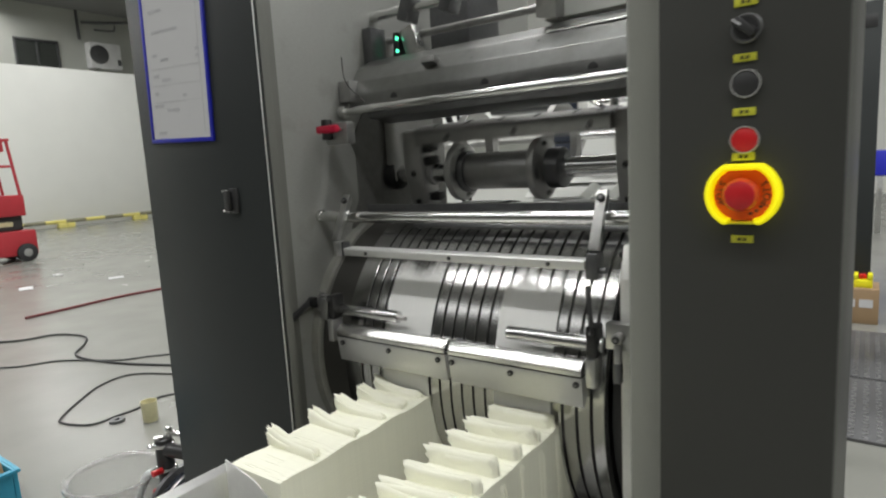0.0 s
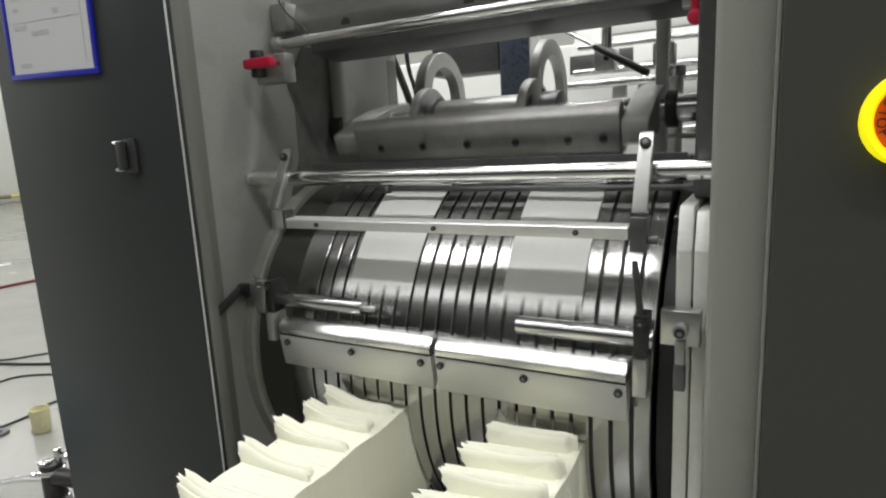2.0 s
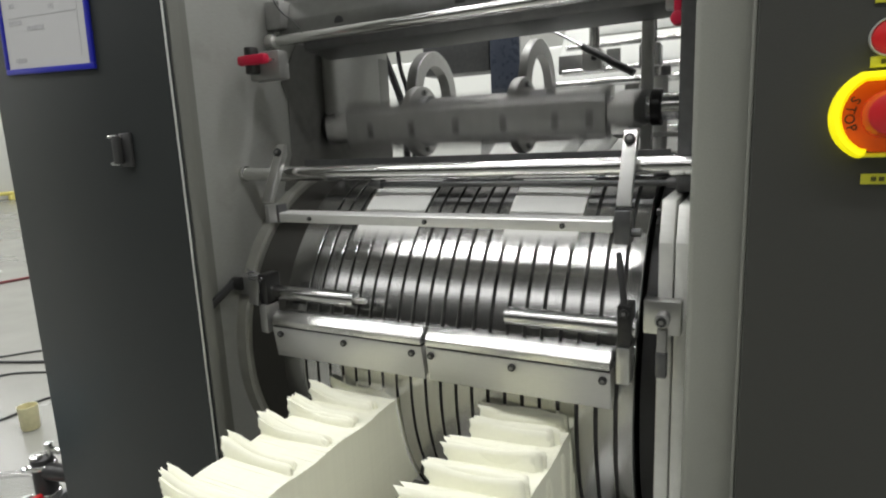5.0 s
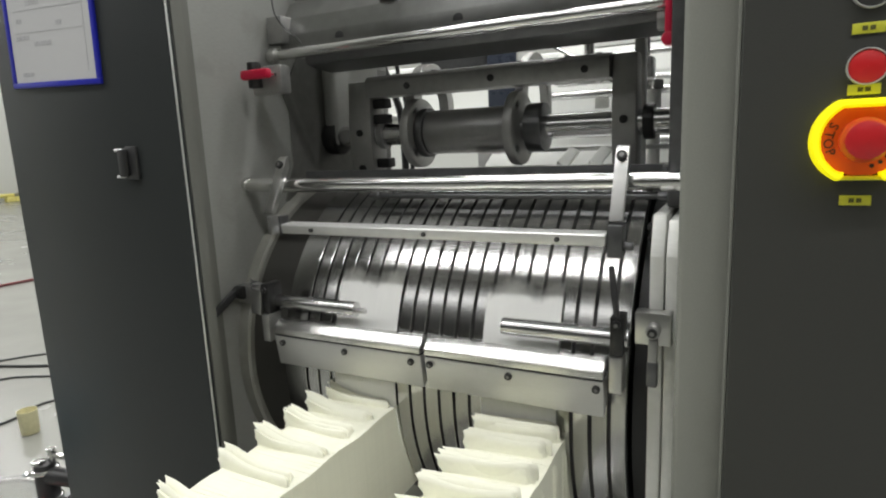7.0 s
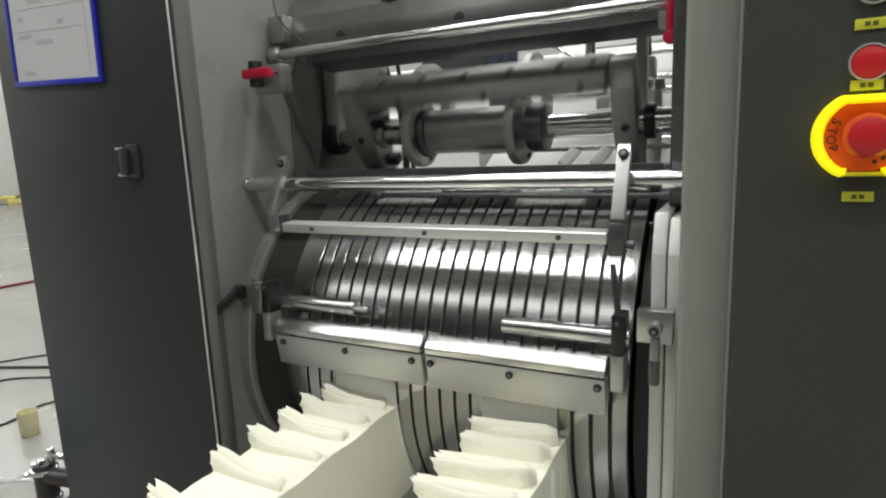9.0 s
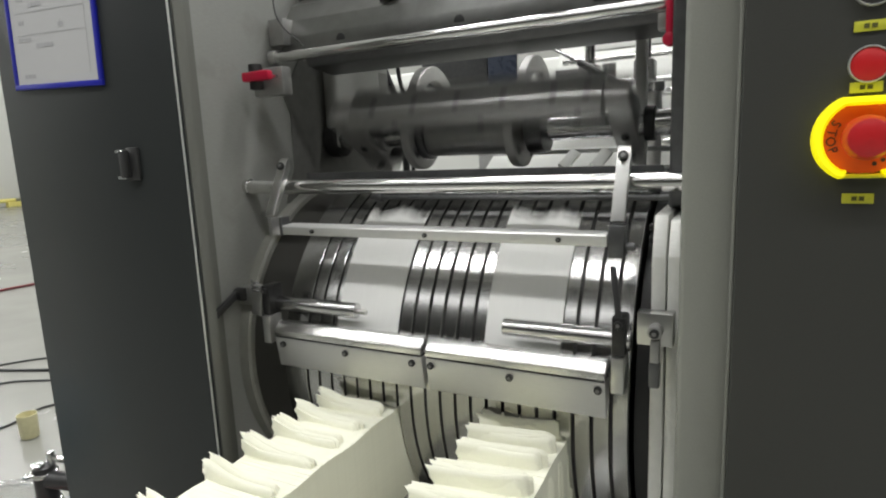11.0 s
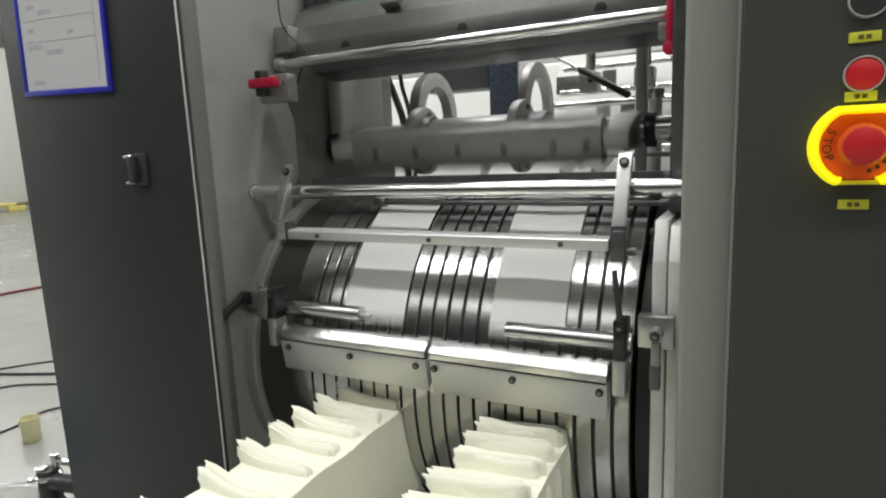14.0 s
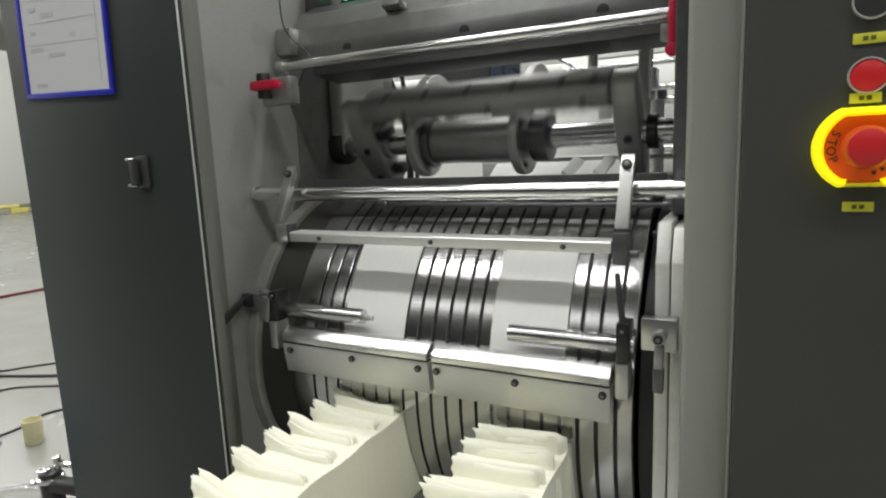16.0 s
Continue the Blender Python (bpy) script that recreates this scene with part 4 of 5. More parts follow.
def rear_unit():
    t = thing("rear_unit", (-0.5, 1.9, G), "rear feeding unit with bright rods, white plates and slide blocks", "machine unit")
    for y, z, r, a in ((1.46, 1.555, 0.008, -0.52), (1.52, 1.585, 0.007, -0.50), (1.50, 1.690, 0.012, -0.50), (1.60, 1.715, 0.008, -0.55), (1.42, 1.455, 0.010, -0.30), (1.45, 1.425, 0.009, -0.30), (1.55, 1.640, 0.006, -0.50)):
        part("rod", cyl((a, y, z), (-0.1980, y, z), r, 24, 0), CHROME, t, "bright rod")
    # White plates tilted up to the lamps so the rear shows bright.
    part("white_plate", prism([(1.560, 1.480), (1.566, 1.476), (1.790, 1.735), (1.784, 1.740)], -0.56, -0.2040, 0.001), WHITE_WALL, t, "white slanted plate put in for a bright patch at the rear")
    part("white_plate", prism([(1.366, 1.415), (1.372, 1.411), (1.480, 1.470), (1.474, 1.476)], -0.62, -0.2040, 0.001), WHITE_WALL, t, "white slanted plate put in for a bright patch at the rear")
    for a, b, c, d in ((-0.53, -0.45, 1.59, 1.63), (-0.42, -0.39, 1.585, 1.635), (-0.34, -0.30, 1.54, 1.57)):
        part("window_slot", box(a, b, 1.500 + c - 1.50, 1.504 + c - 1.50, c, d, 0.0005), GREY_STEEL, t, "dark slot plate")
    for x in (-0.300, -0.405):
        part("slide_block", box(x - 0.018, x + 0.018, 1.38, 1.43, 1.572, 1.612, 0.003), PLATED, t, "bright slide block")
        part("post", cyl((x, 1.405, 1.612), (x, 1.405, 1.735), 0.010, 20, 0.001), CHROME, t)
        part("bolt", cyl((x + 0.006, 1.373, 1.594), (x + 0.006, 1.381, 1.594), 0.005, 12, 0), BLACK_STEEL, t)
    for x in (-0.411, -0.353):
        part("finger", box(x - 0.0105, x + 0.0105, 1.266, 1.274, 1.408, 1.458, 0.002, turn=(-50, 30, 0)), WHITE_WALL, t, "slanted bright finger")
    part("finger_bar", box(-0.60, -0.2050, 1.285, 1.300, 1.4430, 1.4510, 0.001), PLATED, t)
    part("pillar", cyl((-0.270, 1.315, 1.370), (-0.270, 1.315, 1.545), 0.0125, 28, 0.002), PLATE_EDGE, t, "pale round pillar")
    part("collar", cyl((-0.270, 1.315, 1.545), (-0.270, 1.315, 1.562), 0.0165, 28, 0.002), CHROME, t)
    # This plate is added, its white standing for a bright reflection.
    part("white_plate", box(-0.44, -0.2040, 1.566, 1.572, 1.655, 1.700, 0.001, turn=(-38, 0, 0)), WHITE_WALL, t, "white slanted plate put in for a bright patch at the rear")
    for x in (-0.395, -0.345):
        part("block", box(x - 0.014, x + 0.014, 1.470, 1.482, 1.525, 1.552, 0.002), WHITE_WALL if x < -0.37 else GREY_STEEL, t, "small square block")
    part("cross_plate", box(-0.86, -0.20, 1.88, 1.90, 1.02, 1.44, 0.003), GREY_STEEL, t, "grey cross plate")
    part("strut", cyl((-0.409, 1.33, 1.611), (-0.312, 1.30, 1.553), 0.0065, 16, 0.001), BLACK, t, "black gas strut")
    part("strut_rod", cyl((-0.500, 1.358, 1.665), (-0.409, 1.33, 1.611), 0.003, 12, 0), CHROME, t)
    part("cable", tube([(-1.03, 1.60, 1.80), (-1.015, 1.60, 1.70), (-0.985, 1.60, 1.62), (-0.962, 1.60, 1.55), (-0.955, 1.60, 1.45), (-0.955, 1.60, 1.30)], 0.010, 8), RUBBER, t, "black hose")
    part("cable", tube([(-0.985, 1.62, 1.80), (-0.975, 1.62, 1.66), (-0.955, 1.62, 1.58), (-0.945, 1.62, 1.45), (-0.945, 1.62, 1.30)], 0.006, 8), RUBBER, t, "black hose")
    part("base", box(-0.84, -0.20, 1.45, 1.90, G, 1.02, 0.004), GREY_STEEL, t)
    c = thing("machine_screen", (-1.07, 2.5, G), "dark blue control cover on a post behind the machine", "screen cover")
    part("cover", box(-1.065, -0.935, 2.46, 2.54, 1.57, 1.98, 0.012), SCREEN, c)
    part("casing", box(-1.37, -1.068, 2.47, 2.60, 1.715, 1.98, 0.01), DARK_STEEL, c, "dark grey casing")
    part("side_trim", box(-0.934, -0.926, 2.45, 2.55, 1.62, 1.99, 0.002), ALU, c, "bright trim")
    part("post", box(-1.05, -0.95, 2.47, 2.53, G, 1.569, 0.004), SCREEN, c)
    w = thing("white_cabinet", (-1.4, 3.5, G), "white machine cabinet standing behind the folding section", "cabinet")
    part("body", box(-2.6, -0.25, 3.3, 3.7, G + 0.08, 1.90, 0.02), WHITE_WALL, w)
    part("plinth", box(-2.55, -0.30, 3.34, 3.66, G, G + 0.08, 0.004), DARK_STEEL, w)
    part("shelf", box(-2.6, -0.25, 3.26, 3.299, 1.60, 1.63, 0.004), PLATED, w)


rear_unit()


def top_gear():
    """The rods, sensor and hood over the upper beam."""
    t = thing("web_guide", (-0.55, 1.15, 1.75), "rods, clamps and a pale hood over the upper beam", "web guide")
    part("hood", prism([(1.100, 1.755), (1.115, 1.805), (1.160, 1.830), (1.230, 1.835), (1.230, 1.752)], -0.43, -0.1965, 0.004), WHITE_WALL, t, "white rounded hood")
    part("rod", cyl((WALL, 1.130, 1.845), (-0.1970, 1.130, 1.845), 0.011, 24, 0), CHROME, t)
    part("rod", cyl((WALL, 1.180, 1.800), (-0.45, 1.180, 1.800), 0.008, 20, 0), GREY_STEEL, t)
    for x in (-0.755, -0.645):
        part("clamp", box(x - 0.014, x + 0.014, 1.108, 1.150, 1.815, 1.875, 0.003, turn=(0, 20, 0)), DARK_STEEL, t)
    part("arm", box(-0.415, -0.375, 1.05, 1.085, 1.752, 1.90, 0.003, turn=(12, 8, 0)), GREY_STEEL, t, "flat grey arm")
    part("dark_box", box(-0.80, -0.69, 1.26, 1.40, 1.752, 1.90, 0.004), DARK_STEEL, t, "dark box")
    part("wall_block", box(WALL + 0.001, -0.838, 1.09, 1.14, 1.735, 1.815, 0.003), DARK_STEEL, t)
    part("tube", tube([(-0.335, 1.10, 1.80), (-0.29, 1.10, 1.835), (-0.24, 1.11, 1.86), (-0.21, 1.12, 1.90)], 0.008, 10), CLEAR, t, "clear air tube")
    s = thing("sensor", (-0.79, 1.15, 1.752), "small grey sensor with green indicator lights on a bracket", "sensor")
    part("body", box(-0.822, -0.806, 1.145, 1.185, 1.752, 1.806, 0.002), BLACK, s)
    part("bracket", box(-0.800, -0.762, 1.150, 1.180, 1.756, 1.815, 0.003, turn=(0, -18, 0)), PLATED, s, "bright bracket")
    part("red_edge", box(-0.825, -0.8225, 1.150, 1.180, 1.758, 1.775, 0.0005), RED, s)
    for z in (1.765, 1.792):
        part("indicator", cyl((-0.809, 1.1452, z), (-0.809, 1.1425, z), 0.004, 12, 0), LED, s, "lit green light")


top_gear()


# ---- far off in the hall ----
def scissor_lift(x, y):
    t = thing("scissor_lift", (x, y, G), "small red scissor lift parked on the hall floor", "scissor lift")
    part("chassis", box(x - 0.35, x + 0.35, y - 1.25, y + 0.18, G + 0.10, G + 0.48, 0.02), LIFT_RED, t, "red chassis")
    for dx in (-0.33, 0.33):
        for dy in (-1.05, 0.02):
            w = part("wheel", cyl((x + dx - 0.05, y + dy, G + 0.14), (x + dx + 0.06, y + dy, G + 0.14), 0.14, 28, 0.02), RUBBER, t, "dark wheel")
            part("hub", cyl((x + dx + 0.055, y + dy, G + 0.14), (x + dx + 0.064, y + dy, G + 0.14), 0.06, 20, 0.005), GREY_STEEL, w)
    part("scissor_pack", box(x - 0.25, x + 0.25, y - 1.15, y + 0.05, G + 0.485, G + 0.70, 0.01), BLACK, t, "dark folded scissor arms")
    part("sticker", box(x + 0.2503, x + 0.253, y - 0.55, y - 0.08, G + 0.55, G + 0.62, 0), CUP, t, "yellow-green sticker")
    part("platform", box(x - 0.36, x + 0.36, y - 1.25, y + 0.08, G + 0.705, G + 1.02, 0.015), LIFT_RED, t, "red platform")
    part("mark", box(x + 0.3602, x + 0.363, y - 0.75, y - 0.35, G + 0.83, G + 0.93, 0), PAPER, t, "white mark")
    part("mark", box(x + 0.3502, x + 0.353, y - 0.70, y - 0.40, G + 0.36, G + 0.44, 0), PAPER, t, "white mark")
    part("mark", box(x + 0.3502, x + 0.353, y - 0.50, y - 0.36, G + 0.20, G + 0.29, 0), CUP, t, "yellow mark")
    for dx in (-0.34, 0.34):
        for dy in (-1.22, -0.04):
            part("rail_post", cyl((x + dx, y + dy + 0.08, G + 1.02), (x + dx, y + dy, G + 1.86), 0.022, 10, 0), LIFT_RED, t)
        for z in (1.84, 1.45):
            part("rail", cyl((x + dx, y - 1.22, G + z), (x + dx, y - 0.0, G + z), 0.02, 10, 0), LIFT_RED, t)
    for dy in (-1.2, -0.03):
        part("rail", cyl((x - 0.34, y + dy, G + 1.84), (x + 0.34, y + dy, G + 1.84), 0.02, 10, 0), LIFT_RED, t)
    part("control_box", box(x - 0.2, x + 0.36, y - 0.55, y - 0.08, G + 1.66, G + 1.85, 0.03), LIFT_RED, t, "red control box")


scissor_lift(-10.75, 3.60)


def barrier(y):
    t = thing("barrier_rail", (-17.45, y, G), "low yellow and black striped barrier rail along the partition", "barrier", "barrier rails")
    for i in range(4):
        part("band", cyl((-17.45, y - 1.0 + 0.5 * i, G + 0.17), (-17.45, y - 0.5 + 0.5 * i, G + 0.17), 0.05, 12, 0), BARRIER_PALE if i % 2 else BARRIER_DARK, t)
    for dy in (-0.9, 0.9):
        part("foot", box(-17.53, -17.37, y + dy - 0.1, y + dy + 0.1, G, G + 0.13, 0.01), BARRIER_PALE, t)


for k in range(8):
    barrier(-2.0 + 2.0 * k)

win = thing("window_1", (-23.0, 9.1, 5.5), "dark two-leaf window high in the hall wall", "window", kind="structure")
part("window_frame", join(box(-23.0, -22.93, 8.40, 9.75, 6.36, 6.44, 0.005), box(-23.0, -22.93, 8.40, 9.75, 5.40, 5.46, 0.005), box(-23.0, -22.93, 8.40, 8.46, 5.46, 6.36, 0.005),
                          box(-23.0, -22.93, 9.69, 9.75, 5.46, 6.36, 0.005), box(-23.0, -22.93, 9.05, 9.11, 5.46, 6.36, 0.005)), DARK_STEEL, win)
for a, b in ((8.465, 9.045), (9.115, 9.685)):
    part("pane", box(-22.99, -22.97, a, b, 5.465, 6.355, 0), GLASS_DARK, win)


def aircon():
    t = thing("air_conditioner", (-22.8, 11.1, 5.6), "white outdoor air conditioner unit on the hall wall", "air conditioner")
    part("body", box(-22.995, -22.6, 10.62, 11.70, 5.60, 6.50, 0.02), LAMP, t)
    part("fan_grille", cyl((-22.6, 10.92, 6.08), (-22.58, 10.92, 6.08), 0.33, 32, 0.005), DARK_STEEL, t, "dark round fan grille")
    part("valve_box", box(-22.60, -22.57, 11.55, 11.66, 5.75, 5.95, 0.005), DARK_STEEL, t)
    part("bracket", box(-22.995, -22.55, 10.70, 10.76, 5.52, 5.60, 0.005), GREY_STEEL, t)


aircon()
pipe = thing("pipe_bracket", (-22.8, 11.0, 6.9), "grey steel pipe frame fixed high on the hall wall", "pipe")
part("pipe", tube([(-22.94, 10.46, 7.6), (-22.94, 10.46, 6.6)], 0.05, 8, 2), DARK_STEEL, pipe)
part("pipe", tube([(-22.7, 10.5, 7.15), (-22.7, 11.4, 7.25), (-22.7, 13.2, 7.55)], 0.05, 8, 3), DARK_STEEL, pipe)
part("brace", tube([(-22.7, 10.9, 6.95), (-22.7, 11.6, 7.0), (-22.7, 11.6, 7.28)], 0.03, 8, 2), DARK_STEEL, pipe)


# cables, cup, bucket and crate on the floor
def cable(points, r, m, label):
    p = [(x, y, G + r) for x, y in points]
    solo("floor_cable", tube(p, r, 8), m, p[0], label, "cable", "cables on the floor")


cable(((-6.2, 1.05), (-5.11, 1.56), (-4.92, 1.86), (-4.63, 1.94), (-4.40, 1.84), (-4.20, 1.70), (-3.97, 1.69), (-3.67, 1.76), (-3.36, 1.88), (-2.6, 2.2)), 0.0075, RUBBER, "thick black cable lying in a bend on the floor")
cable(((-5.2, 0.95), (-4.37, 1.32), (-4.16, 1.57), (-3.95, 1.69), (-3.76, 1.80), (-3.59, 2.00), (-3.0, 2.5)), 0.0052, RUBBER, "thin black cable on the floor")
cable(((-2.7, 2.0), (-3.22, 1.79), (-3.42, 1.67), (-3.40, 1.50), (-3.25, 1.32), (-3.10, 1.18), (-3.02, 1.15), (-2.87, 1.21), (-2.86, 1.33), (-2.86, 1.44), (-2.89, 1.61), (-2.6, 1.9)), 0.0052, RUBBER, "thin black cable in an open loop on the floor")
cable(((-5.81, 1.97), (-5.84, 2.31), (-5.90, 2.80), (-5.86, 3.20), (-5.7, 4.2)), 0.012, HOSE_RED, "dark red hose lying straight on the floor")
for x, y, s in ((-7.6, 2.6, 0.11), (-7.2, 3.4, 0.08), (-8.3, 3.2, 0.06)):
    solo("paper_scrap", box(x - s, x + s, y - s * 0.6, y + s * 0.6, G + 0.001, G + 0.006, 0.001, turn=(0, 0, 31 * s * 100)), PAPER, (x, y, G), "small white paper scrap on the floor", "paper scrap", "paper scraps")
solo("metal_disc", spun([(0.012, 0.0), (0.034, 0.0), (0.034, 0.012), (0.012, 0.012)], -2.80, 1.30, G + 0.0005), DARK_STEEL, (-2.80, 1.30, G), "small dark metal washer on the floor", "washer")

cup = thing("plastic_cup", (-2.66, 1.39, G), "small amber plastic cup, half filled, on the floor", "cup")
part("wall", spun([(0.030, 0.0), (0.033, 0.005), (0.036, 0.098), (0.034, 0.098), (0.031, 0.008), (0.028, 0.004)], -2.66, 1.39, G + 0.001), CUP, cup)
part("base", spun([(0.001, 0.0), (0.0275, 0.0), (0.0275, 0.05), (0.001, 0.05)], -2.66, 1.39, G + 0.002), CUP, cup)

bucket = thing("plastic_bucket", (-1.768, 0.832, G), "milky white plastic bucket without a lid", "bucket")
part("wall", spun([(0.098, 0.0), (0.101, 0.0), (0.130, 0.238), (0.136, 0.241), (0.136, 0.249), (0.126, 0.249), (0.096, 0.006)], -1.768, 0.832, G + 0.001), BUCKET, bucket)
part("rim", spun([(0.1362, 0.240), (0.1410, 0.240), (0.1425, 0.245), (0.1410, 0.251), (0.1362, 0.251)], -1.768, 0.832, G + 0.001, 48), BUCKET, bucket, "thick milky rim")
part("base", spun([(0.001, 0.0), (0.095, 0.0), (0.095, 0.008), (0.001, 0.008)], -1.768, 0.832, G + 0.002), BUCKET, bucket)
part("hose", tube([(-1.72, 0.84, G + 0.05), (-1.67, 0.85, G + 0.20), (-1.63, 0.87, G + 0.27), (-1.56, 0.89, G + 0.26)], 0.012, 8), CLEAR, bucket, "clear hose")

crate = thing("plastic_crate", (-2.45, 0.62, G), "blue plastic crate with odds and ends on the floor", "crate")
part("wall", join(box(-2.62, -2.28, 0.72, 0.735, G + 0.001, G + 0.17, 0.003), box(-2.62, -2.28, 0.45, 0.465, G + 0.001, G + 0.17, 0.003), box(-2.295, -2.28, 0.466, 0.719, G + 0.001, G + 0.17, 0.003),
                  box(-2.62, -2.605, 0.466, 0.719, G + 0.001, G + 0.17, 0.003), box(-2.604, -2.296, 0.466, 0.719, G + 0.001, G + 0.012, 0)), BASKET, crate)
part("rim", join(box(-2.63, -2.27, 0.728, 0.742, G + 0.160, G + 0.172, 0.002), box(-2.278, -2.266, 0.45, 0.7275, G + 0.160, G + 0.172, 0.002)), BASKET, crate)
solo("rag", box(-2.44, -2.32, 0.55, 0.70, G + 0.013, G + 0.185, 0.03, turn=(8, 20, 10), seg=3), RAG, (-2.4, 0.6, G), "white crumpled rag in the crate", "rag")
solo("rag", box(-2.40, -2.31, 0.66, 0.715, G + 0.013, G + 0.20, 0.02, turn=(4, -8, 0), seg=3), CARD, (-2.36, 0.69, G), "brown bottle-shaped piece in the crate", "bottle")


def pump():
    x, y = -1.49, 0.90
    t = thing("vacuum_pump", (x, y, G), "dark pump with flange, fittings and a valve beside the cabinet", "pump")
    part("base", box(x - 0.09, x + 0.12, y - 0.08, y + 0.12, G, G + 0.03, 0.004), DARK_STEEL, t)
    part("housing", cyl((x - 0.02, y + 0.02, G + 0.18), (x + 0.20, y + 0.02, G + 0.18), 0.115, 40, 0.006), MOTOR, t)
    part("flange", cyl((x - 0.035, y + 0.02, G + 0.18), (x - 0.018, y + 0.02, G + 0.18), 0.13, 40, 0.003), DARK_STEEL, t, "dark round flange")
    part("flange", cyl((x + 0.02, y + 0.02, G + 0.18), (x + 0.032, y + 0.02, G + 0.18), 0.128, 40, 0.003), PLATED, t, "bright flange")
    part("neck", cyl((x - 0.06, y - 0.02, G + 0.20), (x - 0.06, y - 0.02, G + 0.395), 0.024, 28, 0.005), BLACK, t, "dark filter neck")
    for dz in (0.300, 0.372):
        part("clamp_ring", cyl((x - 0.06, y - 0.02, G + dz), (x - 0.06, y - 0.02, G + dz + 0.011), 0.0285, 28, 0.002), CHROME, t, "bright clamp ring")
        part("bolt", cyl((x - 0.075, y - 0.058, G + dz + 0.005), (x - 0.075, y - 0.044, G + dz + 0.005), 0.006, 6, 0.001), CHROME, t, "bright bolt head")
    for dz in (0.262, 0.315):
        part("fitting", cyl((x - 0.036, y - 0.075, G + dz), (x - 0.036, y - 0.045, G + dz), 0.009, 14, 0.002), RED, t, "red hose fitting")
    part("cap", cyl((x - 0.064, y - 0.03, G + 0.3952), (x - 0.064, y - 0.03, G + 0.403), 0.014, 24, 0.002), CHROME, t, "bright cap")
    part("nipple", cyl((x - 0.046, y - 0.008, G + 0.3952), (x - 0.046, y - 0.008, G + 0.428), 0.009, 12, 0.002), CHROME, t, "bright nipple")
    part("pipe", tube([(x - 0.040, y - 0.005, G + 0.412), (x + 0.02, y - 0.01, G + 0.420), (x + 0.12, y + 0.0, G + 0.425)], 0.007, 8), CHROME, t, "bright pipe")
    part("elbow", tube([(x - 0.04, y - 0.02, G + 0.365), (x + 0.05, y, G + 0.365), (x + 0.16, y + 0.02, G + 0.365)], 0.020, 12), BLACK, t)
    part("stand", box(x - 0.09, x - 0.03, y - 0.05, y + 0.01, G + 0.0305, G + 0.21, 0.004), MOTOR, t)
    for k, (dy, dz) in enumerate(((-0.10, 0.24), (-0.115, 0.15), (-0.07, 0.08))):
        part("bolt", cyl((x - 0.045, y + 0.02 + dy, G + 0.0 + dz), (x - 0.034, y + 0.02 + dy, G + dz), 0.010, 6, 0.001), CHROME, t, "bright bolt head")
    part("valve", cyl((x + 0.0, y - 0.13, G + 0.15), (x + 0.0, y - 0.10, G + 0.15), 0.018, 12, 0.003), RED, t, "red valve knob")
    part("gauge", cyl((x + 0.03, y - 0.125, G + 0.19), (x + 0.03, y - 0.11, G + 0.19), 0.016, 16, 0.002), PLATED, t)


pump()
ball = thing("round_tank", (-1.66, 1.13, G), "grey rounded tank behind the cabinet", "tank")
part("shell", spun([(0.001, 0.0), (0.12, 0.0), (0.13, 0.03), (0.14, 0.20), (0.13, 0.32), (0.09, 0.38), (0.001, 0.40)], -1.66, 1.15, G + 0.001), GREY_STEEL, ball)

# right of the control column
far = thing("far_cabinet", (0.0, 4.9, G), "charcoal cabinet column of the next machine", "machine cabinet", "machine cabinets")
part("body", box(-0.30, 0.092, 4.75, 5.4, G, 2.36, 0.006), CHARCOAL, far)
part("slot", box(-0.03, 0.07, 4.747, 4.752, 2.20, 2.28, 0.001), BLACK, far)
part("edge_strip", box(-0.068, -0.060, 4.744, 4.7495, 1.30, 2.35, 0.0005), ALU, far, "bright edge strip")
carton = thing("cardboard_box", (0.02, 4.6, G), "brown cardboard carton with white labels on the floor", "box")
part("carton", box(-0.14, 0.14, 4.46, 4.72, G + 0.0, 0.60, 0.004), CARD, carton)
for a, b in ((-0.06, 0.02), (0.04, 0.11)):
    part("sticker", box(a, b, 4.457, 4.4598, 0.485, 0.535, 0), PAPER, carton, "white sticker")
stop2 = thing("stop_box", (0.05, 4.55, 0.60), "yellow switch box with a red button lying on the carton", "switch box")
part("housing", box(0.0, 0.105, 4.50, 4.60, 0.6003, 0.650, 0.006), YELLOW, stop2)
part("rim", join(box(0.0, 0.03, 4.50, 4.60, 0.6503, 0.685, 0.006), box(0.078, 0.105, 4.50, 4.60, 0.6503, 0.685, 0.006)), YELLOW, stop2)
part("button", cyl((0.054, 4.55, 0.6503), (0.054, 4.55, 0.680), 0.02, 20, 0.004), RED, stop2)
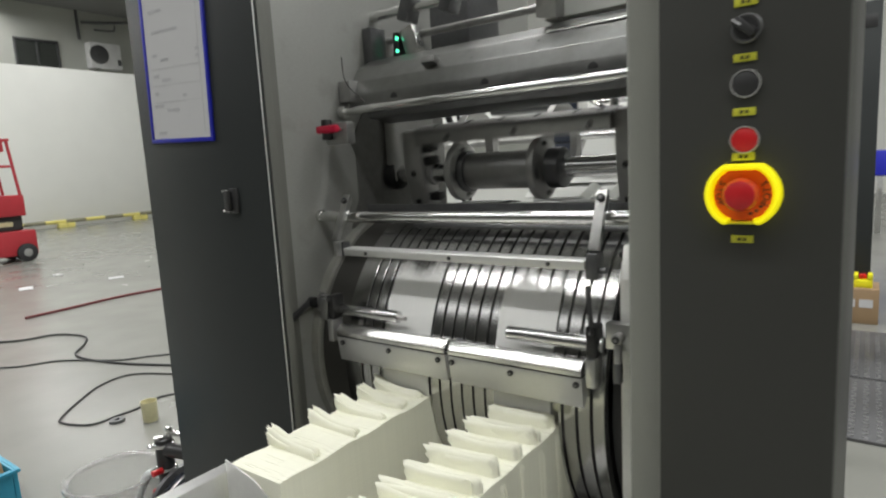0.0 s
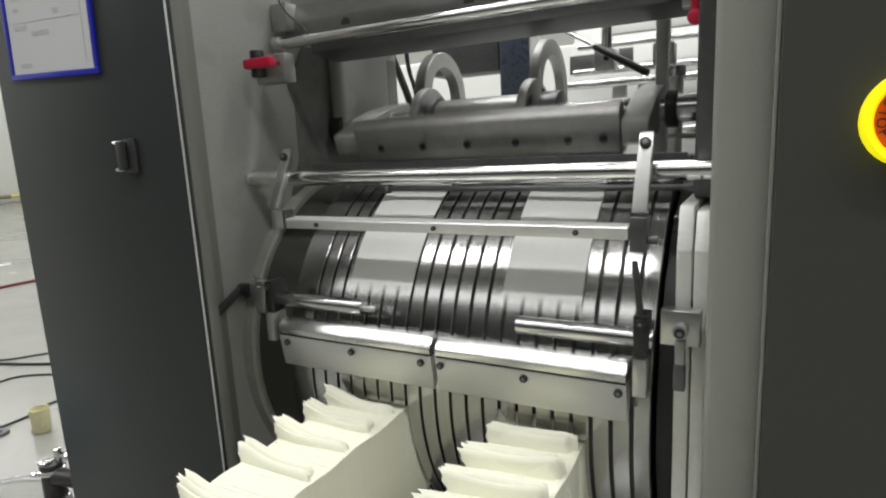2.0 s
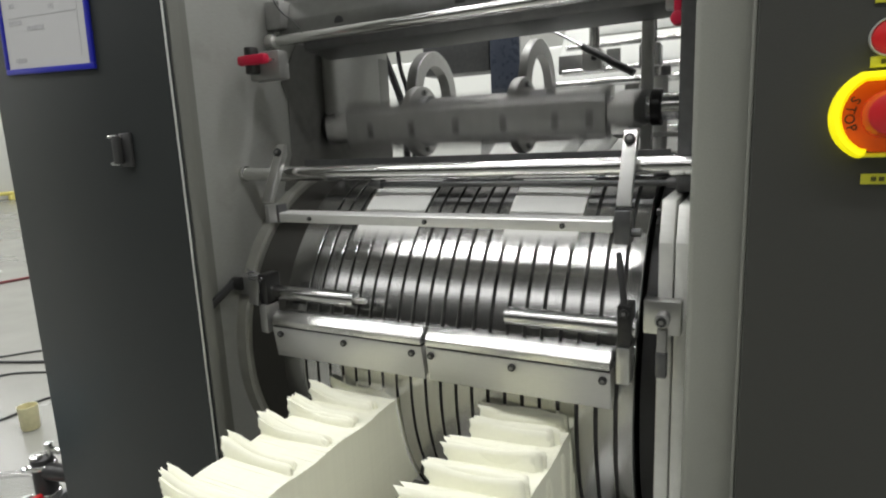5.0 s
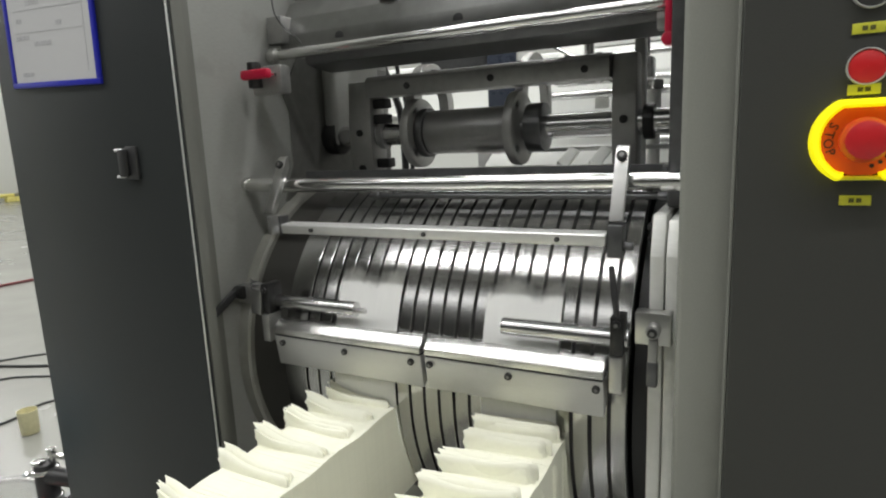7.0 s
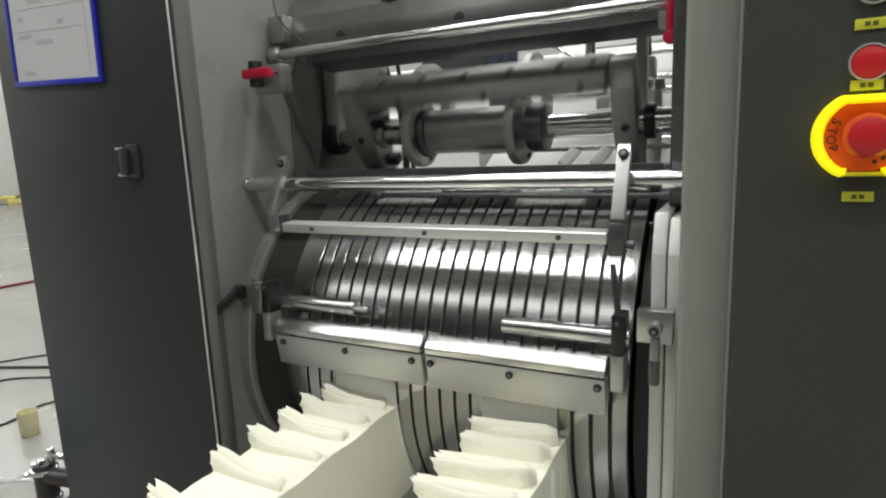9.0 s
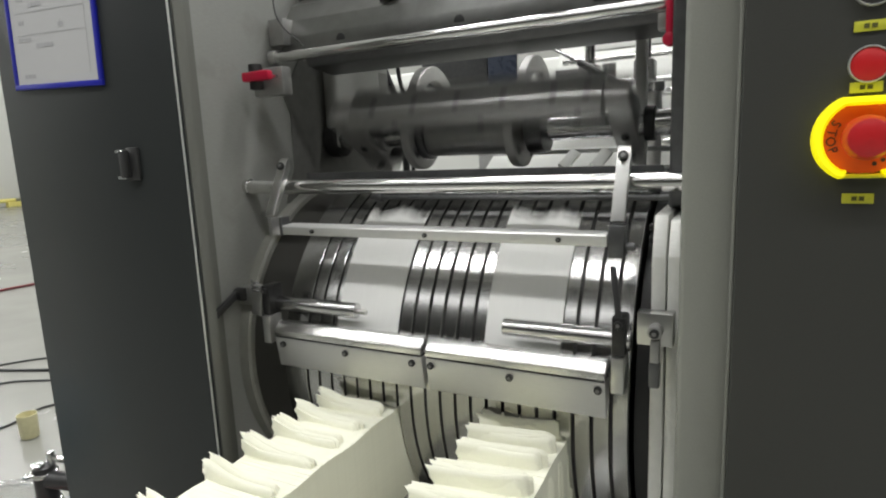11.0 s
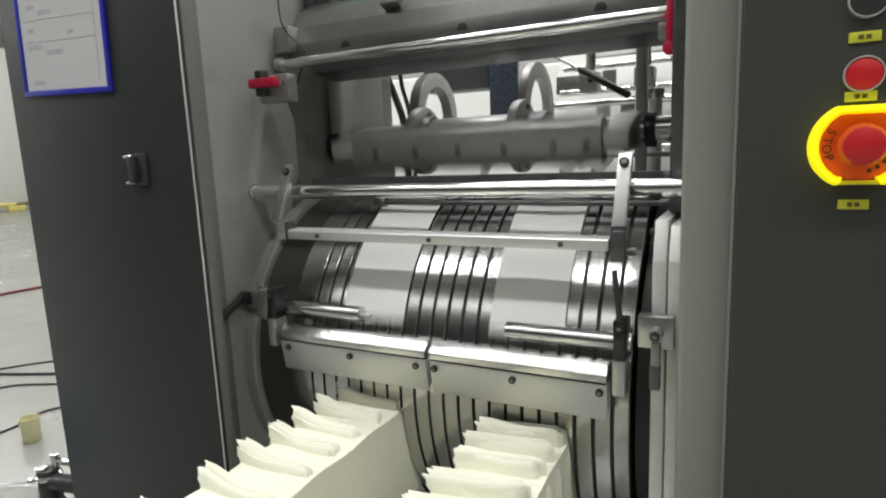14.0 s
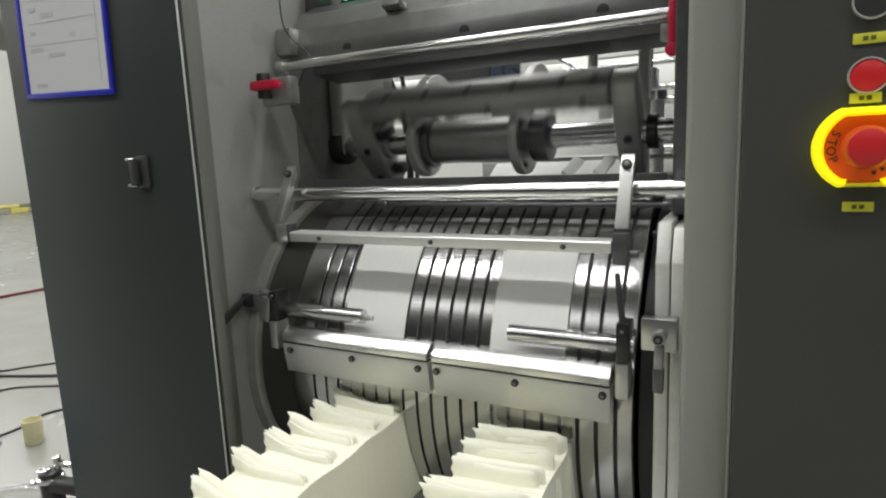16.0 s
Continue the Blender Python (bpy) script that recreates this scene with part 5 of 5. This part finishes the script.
for y0, y1 in ((2.66, 3.37), (3.39, 4.24)):
    t = thing("tread_plate", (0.4, y0, G), "dark steel floor plate with raised bright studs", "floor plate", "floor plates")
    part("plate", box(-0.12, 1.1, y0, y1, G + 0.0005, G + 0.014, 0.002), TREAD, t)
    bm = bmesh.new()
    for i in range(26):
        for j in range(int((y1 - y0) / 0.036)):
            s = box(-0.012, 0.012, -0.004, 0.004, -0.001, 0.0028, 0)
            bmesh.ops.transform(s, matrix=pose(-0.09 + 0.045 * i, y0 + 0.02 + 0.036 * j, G + 0.0145, 0, 0, 40 if (i + j) % 2 else -40), verts=s.verts)
            me = bpy.data.meshes.new("tmp")
            s.to_mesh(me)
            s.free()
            bm.from_mesh(me)
            bpy.data.meshes.remove(me)
    tagged(part("studs", bm, STUD, t, "worn bright studs"), kind="stuff")
blue = thing("blue_bin", (0.6, 9.0, G), "blue sheet metal bin on a light frame", "bin")
part("bin", box(0.1, 1.4, 8.9, 9.5, 1.08, 1.38, 0.01), BLUE, blue)
for x in (0.16, 1.34):
    for y in (8.96, 9.44):
        part("leg", box(x - 0.03, x + 0.03, y - 0.03, y + 0.03, G, 1.0795, 0.004), PLATED, blue)


# ---- what moves ----
def turned(t):
    """The machine's running angle in degrees, 72 to a cycle, at t seconds."""
    return float(np.interp(t, (0, 0.1, 0.2, 0.4, 0.6, 1.0, 4.2, 6.3, 6.5, 6.6, 6.7, 7.6, 9.2, 11.3, 16.0),
                           (39, 24, 9, -35, -60, -107, -477.6, -724, -746, -756, -797, -900, -1084, -1356, -1898)))


def carried(t):
    """The angle of a sheet's trailing edge round the drum, in degrees; four sheets go to a turn."""
    return 1.25 * turned(t) - 9.85


def motions():
    tenths = [k / 10 for k in range(161)]
    ticks = [k / 30 for k in range(481)]
    walk(drum, [(t, pose(0, CY, CZ, -carried(t))) for t in tenths])
    for ob, lead in SHEETS:
        walk(ob, [(t, pose(0, CY, CZ, -carried(t) - lead)) for t in tenths])
    walk(rotor, [(t, pose(0, SHAFT_Y, SHAFT_Z, 5 * (32 - turned(t)))) for t in ticks])
    walk(rocker, [(t, pose(0, SHAFT_Y, SHAFT_Z, 55 - 54 * math.cos(radians(5 * (32 - turned(t)))))) for t in ticks])
    for ob in STACKS:
        x, z = ob.location.x, ob.location.z
        walk(ob, [(t, pose(x, -0.0058 * t, z)) for t in (0, 4, 8, 12, 16)])
    y = pusher.location.y
    walk(pusher, [(t, pose(pusher.location.x, y - 0.0054 * t, pusher.location.z)) for t in (0, 4, 8, 12, 16)])


motions()
